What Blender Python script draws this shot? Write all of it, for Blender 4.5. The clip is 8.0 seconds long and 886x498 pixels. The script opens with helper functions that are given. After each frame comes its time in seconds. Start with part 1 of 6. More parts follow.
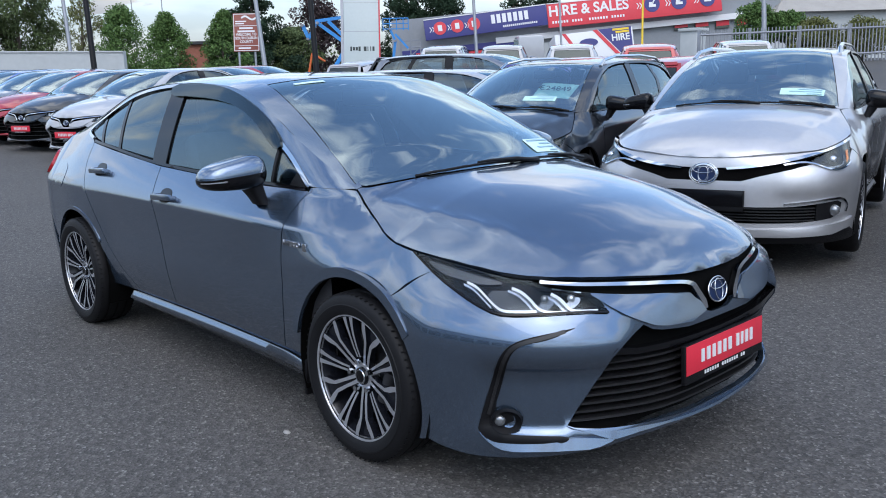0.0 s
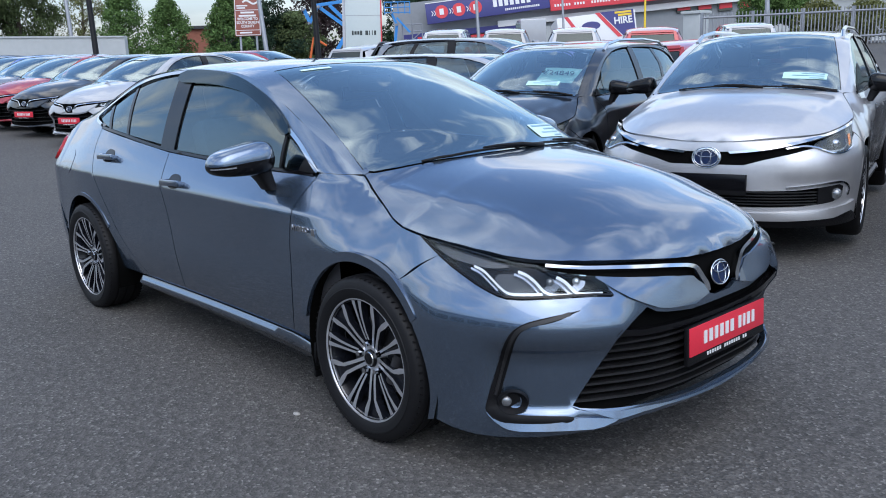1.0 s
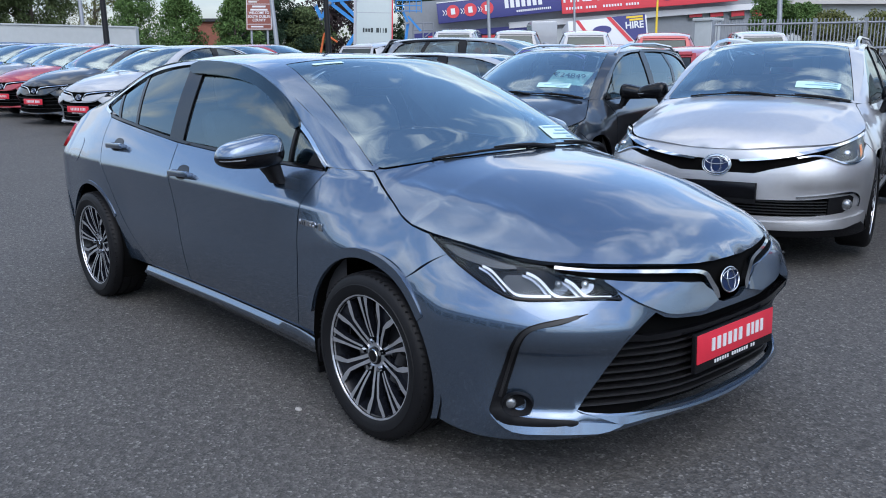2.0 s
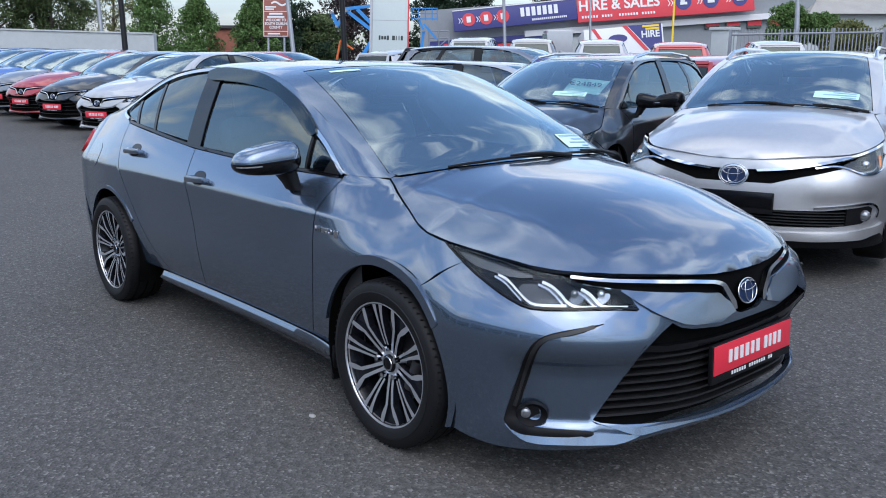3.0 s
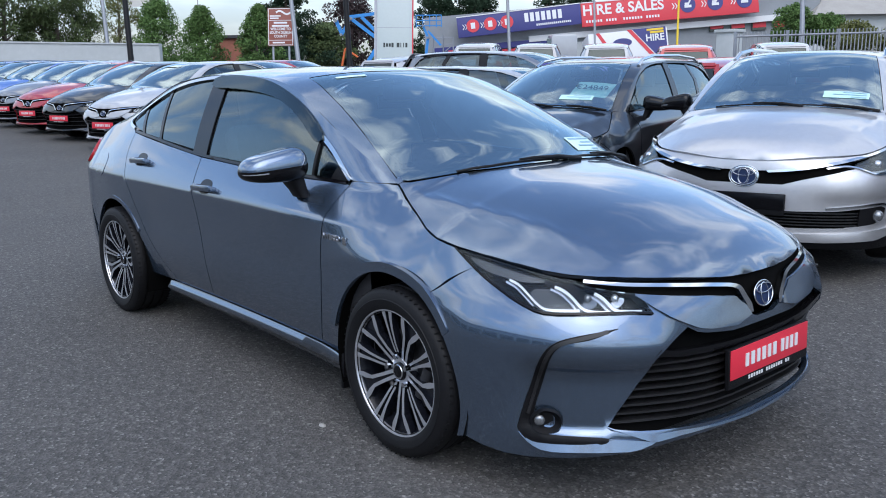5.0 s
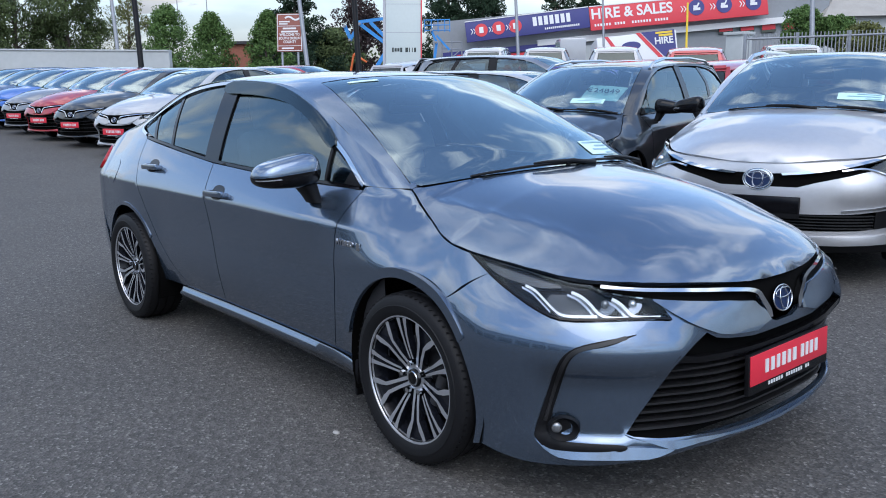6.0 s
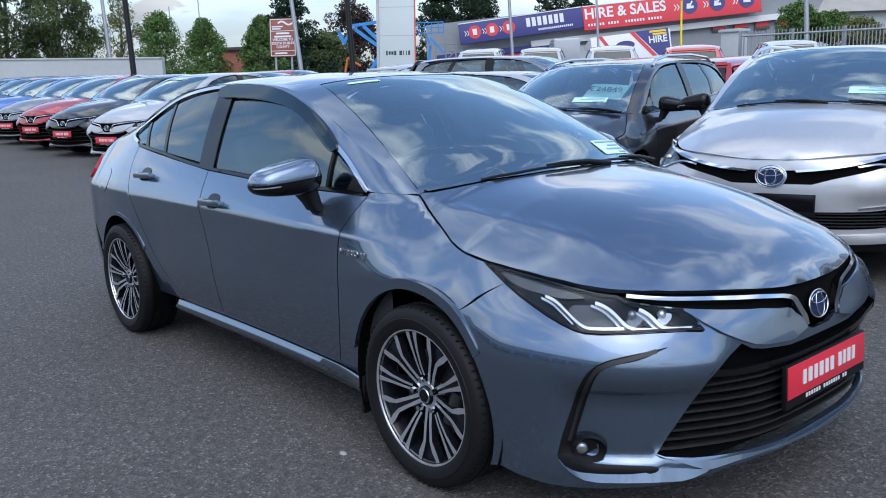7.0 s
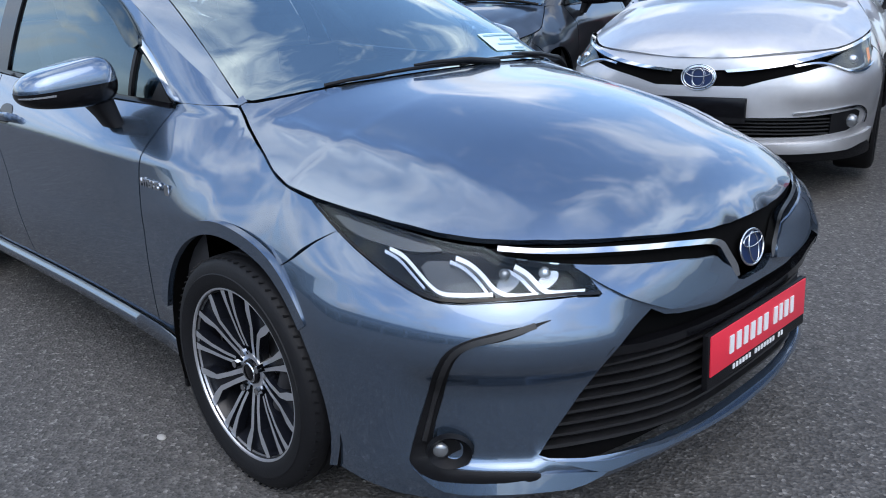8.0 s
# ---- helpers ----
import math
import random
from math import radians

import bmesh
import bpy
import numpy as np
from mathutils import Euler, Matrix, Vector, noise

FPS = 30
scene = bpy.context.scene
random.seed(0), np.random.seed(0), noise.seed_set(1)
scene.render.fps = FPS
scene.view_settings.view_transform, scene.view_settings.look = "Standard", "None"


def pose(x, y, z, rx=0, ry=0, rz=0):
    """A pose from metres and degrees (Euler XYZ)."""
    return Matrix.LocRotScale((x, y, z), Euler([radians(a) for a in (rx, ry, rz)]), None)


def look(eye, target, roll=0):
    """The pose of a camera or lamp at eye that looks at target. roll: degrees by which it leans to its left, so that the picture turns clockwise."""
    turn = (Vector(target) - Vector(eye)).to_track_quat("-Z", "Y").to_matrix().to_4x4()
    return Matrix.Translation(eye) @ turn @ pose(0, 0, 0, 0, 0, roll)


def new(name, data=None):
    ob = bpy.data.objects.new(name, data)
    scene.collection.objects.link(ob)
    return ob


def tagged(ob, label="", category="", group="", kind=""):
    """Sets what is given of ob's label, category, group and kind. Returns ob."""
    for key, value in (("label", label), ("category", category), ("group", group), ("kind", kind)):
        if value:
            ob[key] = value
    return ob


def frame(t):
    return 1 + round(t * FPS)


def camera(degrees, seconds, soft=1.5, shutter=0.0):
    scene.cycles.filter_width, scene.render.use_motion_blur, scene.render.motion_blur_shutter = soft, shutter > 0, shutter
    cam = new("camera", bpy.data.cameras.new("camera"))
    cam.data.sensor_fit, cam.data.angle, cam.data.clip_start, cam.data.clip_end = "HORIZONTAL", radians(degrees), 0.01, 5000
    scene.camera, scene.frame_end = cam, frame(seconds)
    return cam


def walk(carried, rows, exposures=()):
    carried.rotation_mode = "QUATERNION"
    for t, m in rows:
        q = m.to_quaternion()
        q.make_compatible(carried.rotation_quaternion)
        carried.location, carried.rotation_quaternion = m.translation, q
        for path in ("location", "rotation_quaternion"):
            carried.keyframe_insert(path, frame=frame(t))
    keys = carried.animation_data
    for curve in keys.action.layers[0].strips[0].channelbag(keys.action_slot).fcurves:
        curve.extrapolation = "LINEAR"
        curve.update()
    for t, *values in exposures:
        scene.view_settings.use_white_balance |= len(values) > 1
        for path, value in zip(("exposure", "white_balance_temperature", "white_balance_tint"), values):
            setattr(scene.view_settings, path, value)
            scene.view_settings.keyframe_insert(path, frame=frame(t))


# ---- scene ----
cam = camera(55.5, 8.0, 1.0)
PATH = [
    (0, (2.372, -2.625, 1.376), (0.932, -1.295, 0.981), -1.6),
    (0.5, (2.401, -2.66, 1.379), (0.957, -1.342, 0.954), -1.6),
    (1, (2.396, -2.671, 1.386), (0.957, -1.35, 0.955), -1.8),
    (2.5, (2.363, -2.667, 1.375), (0.911, -1.36, 0.948), 0.6),
    (3, (2.362, -2.67, 1.379), (0.893, -1.378, 0.965), 0.2),
    (3.5, (2.358, -2.662, 1.379), (0.886, -1.37, 0.973), -0.5),
    (4, (2.349, -2.654, 1.375), (0.875, -1.363, 0.971), -0.7),
    (4.5, (2.333, -2.652, 1.37), (0.856, -1.364, 0.969), -0.6),
    (6, (2.294, -2.65, 1.368), (0.796, -1.383, 0.979), -1.0),
    (6.5, (2.216, -2.639, 1.367), (0.715, -1.37, 0.998), -1.2),
    (7, (2.123, -2.568, 1.354), (0.629, -1.294, 0.971), -2.0),
    (7.5, (1.949, -2.28, 1.347), (0.497, -0.99, 0.869), -2.4),
    (8, (1.784, -1.908, 1.282), (0.433, -0.566, 0.669), -1.8),
]
walk(cam, [(t, look(eye, target, roll)) for t, eye, target, roll in PATH], [(0.0, 0.24, 6230, 9), (6.5, 0.25, 6180, 9), (7.0, 0.17, 6130, 9), (7.5, 0.10, 6130, 9), (8.0, 0.40, 6300, 9)])

# ---- world, sun, exposure ----
world = bpy.data.worlds.new("sky")
scene.world = world
world.use_nodes = True
SUN_EL, SUN_AZ = 50.0, 322.0
wn, wl = world.node_tree.nodes, world.node_tree.links
wn.clear()
sky = wn.new("ShaderNodeTexSky")
sky.sky_type = "NISHITA"
sky.sun_disc = False
sky.sun_elevation, sky.sun_rotation = radians(SUN_EL), radians(90 - SUN_AZ)
sky.air_density, sky.dust_density, sky.ozone_density = 1.0, 1.2, 2.2
coord = wn.new("ShaderNodeTexCoord")
split = wn.new("ShaderNodeSeparateXYZ")
wl.new(coord.outputs["Generated"], split.inputs[0])


def wmath(op, a, b):
    n = wn.new("ShaderNodeMath")
    n.operation = op
    for i, v in enumerate((a, b)):
        if v is None:
            continue
        if isinstance(v, (int, float)):
            n.inputs[i].default_value = v
        else:
            wl.new(v, n.inputs[i])
    return n.outputs[0]


up = wmath("ADD", wmath("MAXIMUM", split.outputs[2], 0.0), 0.22)
flat = wn.new("ShaderNodeCombineXYZ")
wl.new(wmath("DIVIDE", split.outputs[0], up), flat.inputs[0])
wl.new(wmath("DIVIDE", split.outputs[1], up), flat.inputs[1])
flat.inputs[2].default_value = 3.7
cloud = wn.new("ShaderNodeTexNoise")
cloud.inputs["Scale"].default_value, cloud.inputs["Detail"].default_value = 2.0, 9.0
cloud.inputs["Roughness"].default_value = 0.56
cloud.inputs["Distortion"].default_value = 0.35
wl.new(flat.outputs[0], cloud.inputs["Vector"])
cover = wn.new("ShaderNodeValToRGB")
cover.color_ramp.elements[0].position, cover.color_ramp.elements[1].position = 0.46, 0.60
wl.new(cloud.outputs["Fac"], cover.inputs[0])
haze = wmath("SUBTRACT", 1.0, wmath("MULTIPLY", wmath("MAXIMUM", split.outputs[2], 0.0), 3.2))
amount = wmath("MAXIMUM", cover.outputs[0], wmath("MAXIMUM", haze, 0.0))
shade = wn.new("ShaderNodeTexNoise")
shade.inputs["Scale"].default_value, shade.inputs["Detail"].default_value = 2.1, 6.0
wl.new(flat.outputs[0], shade.inputs["Vector"])
tone = wn.new("ShaderNodeValToRGB")
tone.color_ramp.elements[0].position, tone.color_ramp.elements[1].position = 0.34, 0.66
tone.color_ramp.elements[0].color, tone.color_ramp.elements[1].color = (8.0, 8.4, 9.2, 1), (14.5, 14.5, 14.5, 1)
wl.new(shade.outputs["Fac"], tone.inputs[0])
blend = wn.new("ShaderNodeMix")
blend.data_type = "RGBA"
wl.new(amount, blend.inputs[0])
blue = wn.new("ShaderNodeVectorMath")
blue.operation = "SCALE"
blue.inputs["Scale"].default_value = 2.9
wl.new(sky.outputs[0], blue.inputs[0])
wl.new(blue.outputs[0], blend.inputs[6])
lift = wmath("ADD", 0.31, wmath("MULTIPLY", wmath("MINIMUM", wmath("MAXIMUM", split.outputs[2], 0.0), 0.43), 2.45))
lit = wn.new("ShaderNodeVectorMath")
lit.operation = "SCALE"
wl.new(tone.outputs[0], lit.inputs[0])
wl.new(lift, lit.inputs["Scale"])
wl.new(lit.outputs[0], blend.inputs[7])
back = wn.new("ShaderNodeBackground")
back.inputs["Strength"].default_value = 0.1
wl.new(blend.outputs[2], back.inputs[0])
wout = wn.new("ShaderNodeOutputWorld")
wl.new(back.outputs[0], wout.inputs[0])

sun_data = bpy.data.lights.new("sun", "SUN")
sun_data.energy, sun_data.angle, sun_data.color = 1.0, radians(55), (1.0, 0.95, 0.88)
sun = new("sun", sun_data)
sun_way = Vector((math.cos(radians(SUN_EL)) * math.cos(radians(SUN_AZ)), math.cos(radians(SUN_EL)) * math.sin(radians(SUN_AZ)), math.sin(radians(SUN_EL))))
sun.matrix_world = look(sun_way * 60, (0, 0, 0))


# ---- materials ----
def material(name, color, rough=0.5, metal=0.0, coat=0.0, vary=0.0, scale=8.0, bump=0.0, bump_scale=60.0, transmission=0.0, alpha=1.0, island=0.0, spec=0.5, flake=0.0):
    """Principled material with two scales of colour variation and a fine relief."""
    m = bpy.data.materials.new(name)
    m.use_nodes = True
    n, l = m.node_tree.nodes, m.node_tree.links
    p = n["Principled BSDF"]
    p.inputs["Base Color"].default_value = (*color, 1)
    p.inputs["Roughness"].default_value, p.inputs["Metallic"].default_value = rough, metal
    p.inputs["Coat Weight"].default_value, p.inputs["Coat Roughness"].default_value = coat, 0.03
    p.inputs["Transmission Weight"].default_value, p.inputs["Alpha"].default_value = transmission, alpha
    p.inputs["Specular IOR Level"].default_value = spec
    tc = n.new("ShaderNodeTexCoord")
    if vary or island:
        big, small = n.new("ShaderNodeTexNoise"), n.new("ShaderNodeTexNoise")
        for node, s in ((big, scale), (small, scale * 9)):
            node.inputs["Scale"].default_value, node.inputs["Detail"].default_value = s, 5
            l.new(tc.outputs["Object"], node.inputs["Vector"])
        add = n.new("ShaderNodeMath")
        add.operation = "ADD"
        l.new(big.outputs["Fac"], add.inputs[0])
        l.new(small.outputs["Fac"], add.inputs[1])
        total = add.outputs[0]
        if island:
            geo, mul = n.new("ShaderNodeNewGeometry"), n.new("ShaderNodeMath")
            mul.operation = "MULTIPLY_ADD"
            mul.inputs[1].default_value = island
            l.new(geo.outputs["Random Per Island"], mul.inputs[0])
            l.new(total, mul.inputs[2])
            total = mul.outputs[0]
        rng = n.new("ShaderNodeMapRange")
        rng.inputs[1].default_value, rng.inputs[2].default_value = 0.6, 1.4 + island
        rng.inputs[3].default_value, rng.inputs[4].default_value = 1 - vary, 1 + vary
        l.new(total, rng.inputs[0])
        mixer = n.new("ShaderNodeVectorMath")
        mixer.operation = "SCALE"
        mixer.inputs[0].default_value = color
        l.new(rng.outputs[0], mixer.inputs["Scale"])
        l.new(mixer.outputs[0], p.inputs["Base Color"])
    if bump:
        fine, bp = n.new("ShaderNodeTexNoise"), n.new("ShaderNodeBump")
        fine.inputs["Scale"].default_value, fine.inputs["Detail"].default_value = bump_scale, 4
        bp.inputs["Strength"].default_value, bp.inputs["Distance"].default_value = bump, 0.01
        l.new(tc.outputs["Object"], fine.inputs["Vector"])
        l.new(fine.outputs["Fac"], bp.inputs["Height"])
        l.new(bp.outputs["Normal"], p.inputs["Normal"])
    if flake:
        fl, rr = n.new("ShaderNodeTexNoise"), n.new("ShaderNodeMapRange")
        fl.inputs["Scale"].default_value = 900
        rr.inputs[3].default_value, rr.inputs[4].default_value = rough - flake, rough + flake
        l.new(tc.outputs["Object"], fl.inputs["Vector"])
        l.new(fl.outputs["Fac"], rr.inputs[0])
        l.new(rr.outputs[0], p.inputs["Roughness"])
    return m


def paint(name, color, metal=0.85, rough=0.25, ior=1.5):
    m = material(name, color, rough, metal, 1.0, 0.05, 3.0, flake=0.03)
    m.node_tree.nodes["Principled BSDF"].inputs["Coat IOR"].default_value = ior
    return m


def glass_material(name, tint, see=0.6, ior=1.52):
    """Car glass: a clear tinted pane with a mirror-like gloss."""
    m = bpy.data.materials.new(name)
    m.use_nodes = True
    n, l = m.node_tree.nodes, m.node_tree.links
    n.clear()
    out, mx, tr, gl, fr, mp = (n.new("ShaderNode" + k) for k in ("OutputMaterial", "MixShader", "BsdfTransparent", "BsdfGlossy", "Fresnel", "MapRange"))
    tr.inputs[0].default_value = (*tint, 1)
    gl.inputs["Roughness"].default_value = 0.015
    gl.inputs["Color"].default_value = (0.84, 0.97, 1, 1)
    fr.inputs["IOR"].default_value = ior
    mp.inputs[3].default_value, mp.inputs[4].default_value = see, 1.0
    l.new(fr.outputs[0], mp.inputs[0])
    l.new(mp.outputs[0], mx.inputs[0])
    l.new(tr.outputs[0], mx.inputs[1])
    l.new(gl.outputs[0], mx.inputs[2])
    l.new(mx.outputs[0], out.inputs[0])
    return m


def asphalt_material():
    m = material("asphalt", (0.05, 0.05, 0.052), 0.86)
    n, l = m.node_tree.nodes, m.node_tree.links
    p = n["Principled BSDF"]
    tc = n.new("ShaderNodeTexCoord")
    vor, ns, patch, ramp, stones, mix, mix2, bp, sep = (n.new("ShaderNode" + k) for k in ("TexVoronoi", "TexNoise", "TexNoise", "ValToRGB", "ValToRGB", "Mix", "Mix", "Bump", "SeparateColor"))
    vor.inputs["Scale"].default_value = 105
    ns.inputs["Scale"].default_value, ns.inputs["Detail"].default_value = 26, 8
    patch.inputs["Scale"].default_value, patch.inputs["Detail"].default_value = 0.5, 7
    for node in (vor, ns, patch):
        l.new(tc.outputs["Object"], node.inputs["Vector"])
    ramp.color_ramp.elements[0].position, ramp.color_ramp.elements[1].position = 0.32, 0.68
    ramp.color_ramp.elements[0].color, ramp.color_ramp.elements[1].color = (0.062, 0.059, 0.056, 1), (0.088, 0.083, 0.078, 1)
    l.new(patch.outputs["Fac"], ramp.inputs[0])
    l.new(vor.outputs["Color"], sep.inputs[0])
    e = stones.color_ramp.elements
    e[0].position, e[0].color = 0.0, (0.020, 0.020, 0.021, 1)
    e[1].position, e[1].color = 1.0, (0.27, 0.26, 0.245, 1)
    for at, v in ((0.35, 0.045), (0.75, 0.085), (0.93, 0.13)):
        k = e.new(at)
        k.color = (v * 1.03, v * .98, v * .92, 1)
    l.new(sep.outputs[0], stones.inputs[0])
    for mx in (mix, mix2):
        mx.data_type = "RGBA"
    mix.inputs[0].default_value = 0.5
    l.new(ramp.outputs[0], mix.inputs[6])
    l.new(stones.outputs[0], mix.inputs[7])
    mix2.blend_type = "MULTIPLY"
    mix2.inputs[0].default_value = 0.5
    shade_ramp = n.new("ShaderNodeMapRange")
    shade_ramp.inputs[1].default_value, shade_ramp.inputs[2].default_value = 0.3, 0.7
    shade_ramp.inputs[3].default_value, shade_ramp.inputs[4].default_value = 0.72, 1.80
    l.new(ns.outputs["Fac"], shade_ramp.inputs[0])
    l.new(mix.outputs[2], mix2.inputs[6])
    l.new(shade_ramp.outputs[0], mix2.inputs[7])
    l.new(mix2.outputs[2], p.inputs["Base Color"])
    bp.inputs["Strength"].default_value, bp.inputs["Distance"].default_value = 0.8, 0.005
    l.new(vor.outputs["Distance"], bp.inputs["Height"])
    l.new(bp.outputs[0], p.inputs["Normal"])
    p.inputs["Specular IOR Level"].default_value = 0.35
    return m


M = {
    "asphalt": asphalt_material(),
    "blue_grey": paint("blue_grey_paint", (0.110, 0.156, 0.225), ior=1.75),
    "silver": paint("silver_paint", (0.50, 0.50, 0.51), 0.7, 0.42),
    "charcoal": paint("charcoal_paint", (0.004, 0.005, 0.008), 0.2, 0.3),
    "white": paint("white_paint", (0.36, 0.37, 0.39), 0.0, 0.4),
    "red": paint("red_paint", (0.33, 0.012, 0.02), 0.2, 0.35),
    "navy": paint("navy_paint", (0.022, 0.045, 0.115), 0.3, 0.35),
    "blue": paint("blue_paint", (0.03, 0.12, 0.42), 0.3, 0.35),
    "violet": paint("violet_paint", (0.035, 0.03, 0.22), 0.3, 0.35),
    "grey": paint("grey_paint", (0.19, 0.20, 0.22), 0.5, 0.35),
    "black_gloss": material("black_gloss", (0.005, 0.005, 0.006), 0.14, 0, 0.0, spec=0.28),
    "black_plastic": material("black_plastic", (0.006, 0.006, 0.007), 0.45, 0, 0, 0.2, 20, 0.15, 350, spec=0.2),
    "satin_black": material("satin_black", (0.014, 0.014, 0.015), 0.38, 0, 0, 0.2, 20, spec=0.5),
    # near-black and dull: the shade of deep openings is put into this colour
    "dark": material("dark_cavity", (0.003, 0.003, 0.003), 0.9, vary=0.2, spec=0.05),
    "rubber": material("rubber", (0.006, 0.006, 0.007), 0.6, 0, 0, 0.25, 12, 0.1, 200, spec=0.25),
    "chrome": material("chrome", (0.60, 0.62, 0.64), 0.10, 1.0),
    "alloy": material("machined_alloy", (0.62, 0.63, 0.66), 0.28, 0.8, 0.2, 0.10, 30),
    "alloy_dark": material("dark_alloy", (0.008, 0.009, 0.013), 0.25, 0.0, 0.0, spec=0.4),
    "steel": material("galvanised_steel", (0.27, 0.28, 0.30), 0.5, 0.6, 0, 0.12, 6),
    "lens": glass_material("clear_lens", (0.97, 0.98, 0.98), 0.0, 1.36),
    "disc_iron": material("disc_iron", (0.07, 0.07, 0.075), 0.4, 0.7, 0, 0.1, 20),
    "bulb": material("reflector", (0.58, 0.60, 0.63), 0.25, 0.8),
    "guide_white": material("light_guide_white", (0.80, 0.82, 0.84), 0.25, 0.2, 0.3),
    "reflector_grey": material("reflector_grey", (0.085, 0.088, 0.092), 0.32, 0.4, 0.0, 0.15, 40),
    "lamp_inner": material("lamp_inner", (0.007, 0.007, 0.008), 0.35, 0.0, vary=0.3, scale=30, spec=0.15),
    "fog_glass": material("fog_glass", (0.22, 0.23, 0.24), 0.12, 0.6, 0.5, 0.3, 60),
    "amber": material("amber_lens", (0.75, 0.22, 0.03), 0.15, 0, 0.5),
    "tail_red": material("red_lens", (0.42, 0.012, 0.015), 0.12, 0, 0.6),
    "sign_red": material("plate_red", (0.62, 0.022, 0.045), 0.4, 0, 0.15, 0.05, 10),
    "sign_white": material("sign_white", (0.66, 0.66, 0.66), 0.5, 0, 0, 0.03, 8),
    "paper": material("paper", (0.58, 0.76, 0.78), 0.6, 0, 0, 0.03, 15),
    "paper_mint": material("mint_paper", (0.45, 0.68, 0.64), 0.6, 0, 0, 0.04, 15),
    "ink": material("ink", (0.02, 0.03, 0.03), 0.6),
    "ink_blue": material("ink_blue", (0.06, 0.15, 0.24), 0.6),
    "ink_pale": material("faded_ink", (0.30, 0.46, 0.55), 0.6, vary=0.1, scale=40),
    "emblem_blue": material("emblem_blue", (0.006, 0.018, 0.065), 0.45, 0.0, 0.0, vary=0.1, scale=40, spec=0.3),
    "seat": material("seat_cloth", (0.30, 0.29, 0.28), 0.85, 0, 0, 0.12, 14, 0.2, 300),
    "dash": material("dash_plastic", (0.03, 0.03, 0.033), 0.6, 0, 0, 0.15, 10, 0.15, 250),
    "glass": glass_material("windscreen_glass", (0.74, 0.86, 0.87), 0.30),
    "glass_side": glass_material("side_glass", (0.28, 0.40, 0.47), 0.07),
    "glass_dark": glass_material("tinted_glass", (0.07, 0.10, 0.12), 0.08),
    "smoke": glass_material("smoked_plastic", (0.06, 0.07, 0.08), 0.015),
    "render_wall": material("painted_wall", (0.42, 0.44, 0.44), 0.85, 0, 0, 0.07, 0.5, 0.05, 30),
    "cladding": material("grey_cladding", (0.235, 0.25, 0.265), 0.6, 0, 0, 0.08, 0.6),
    "brick": material("red_brick", (0.26, 0.10, 0.065), 0.9, 0, 0, 0.25, 3.0, 0.2, 30),
    "roof_slate": material("grey_roof", (0.32, 0.30, 0.27), 0.85, 0, 0, 0.15, 1.2, 0.2, 12),
    "sign_navy": material("sign_navy", (0.028, 0.03, 0.16), 0.5, 0, 0, 0.05, 1.0),
    "sign_scarlet": material("sign_scarlet", (0.56, 0.030, 0.045), 0.5, 0, 0, 0.05, 1.0),
    "brown": material("sign_brown", (0.22, 0.055, 0.035), 0.5, 0, 0, 0.06, 3.0),
    "totem": material("totem_panel", (0.39, 0.44, 0.43), 0.35, 0, 0.2, 0.04, 1.0),
    "lift_blue": material("lift_blue", (0.03, 0.22, 0.55), 0.45, 0, 0.2, 0.12, 3.0),
    "orange": material("orange_paint", (0.6, 0.13, 0.03), 0.5, 0, 0, 0.1, 3.0),
    "yellow": material("yellow_paint", (0.7, 0.48, 0.02), 0.5, 0, 0, 0.1, 3.0),
    "bark": material("bark", (0.09, 0.07, 0.055), 0.9, 0, 0, 0.3, 5.0, 0.5, 25),
    "leaf_mid": material("leaf_mid", (0.085, 0.115, 0.045), 0.7, 0, 0, 0.45, 1.2, island=0.8, spec=0.2),
    "leaf_fresh": material("leaf_fresh", (0.09, 0.155, 0.045), 0.7, 0, 0, 0.4, 1.2, island=0.8, spec=0.2),
    "leaf_dark": material("leaf_dark", (0.022, 0.042, 0.022), 0.8, 0, 0, 0.45, 1.2, island=0.8, spec=0.2),
    "leaf_copper": material("leaf_copper", (0.05, 0.035, 0.035), 0.8, 0, 0, 0.45, 1.2, island=0.8, spec=0.2),
    "leaf_olive": material("leaf_olive", (0.13, 0.14, 0.05), 0.7, 0, 0, 0.4, 1.2, island=0.8, spec=0.2),
    "stone": material("pale_stone", (0.33, 0.32, 0.30), 0.9, vary=0.15, scale=60),
}


# ---- mesh helpers ----
def empty(name, label, category, group=""):
    return tagged(new(name), label, category, group)


def mesh_part(name, verts, faces, mat, parent=None, label="", smooth=False, normals=None):
    me = bpy.data.meshes.new(name)
    me.from_pydata([tuple(v) for v in verts], [], faces)
    me.materials.append(M[mat] if isinstance(mat, str) else mat)
    if smooth or normals is not None:
        me.shade_smooth()
    if normals is not None:
        me.normals_split_custom_set_from_vertices([tuple(v) for v in normals])
    me.update()
    ob = new(name, me)
    if parent:
        ob.parent = parent
    if label:
        ob["label"] = label
    return ob


def part(name, bm, mat, parent=None, label="", smooth=True, sharp=35):
    """Link a bmesh as one mesh object under a thing."""
    me = bpy.data.meshes.new(name)
    bmesh.ops.recalc_face_normals(bm, faces=bm.faces)
    for f in bm.faces:
        f.smooth = smooth
    for e in bm.edges:
        if len(e.link_faces) == 2 and e.calc_face_angle(0) > radians(sharp):
            e.smooth = False
    bm.to_mesh(me)
    bm.free()
    me.materials.append(M[mat] if isinstance(mat, str) else mat)
    ob = new(name, me)
    if parent:
        ob.parent = parent
    if label:
        ob["label"] = label
    return ob


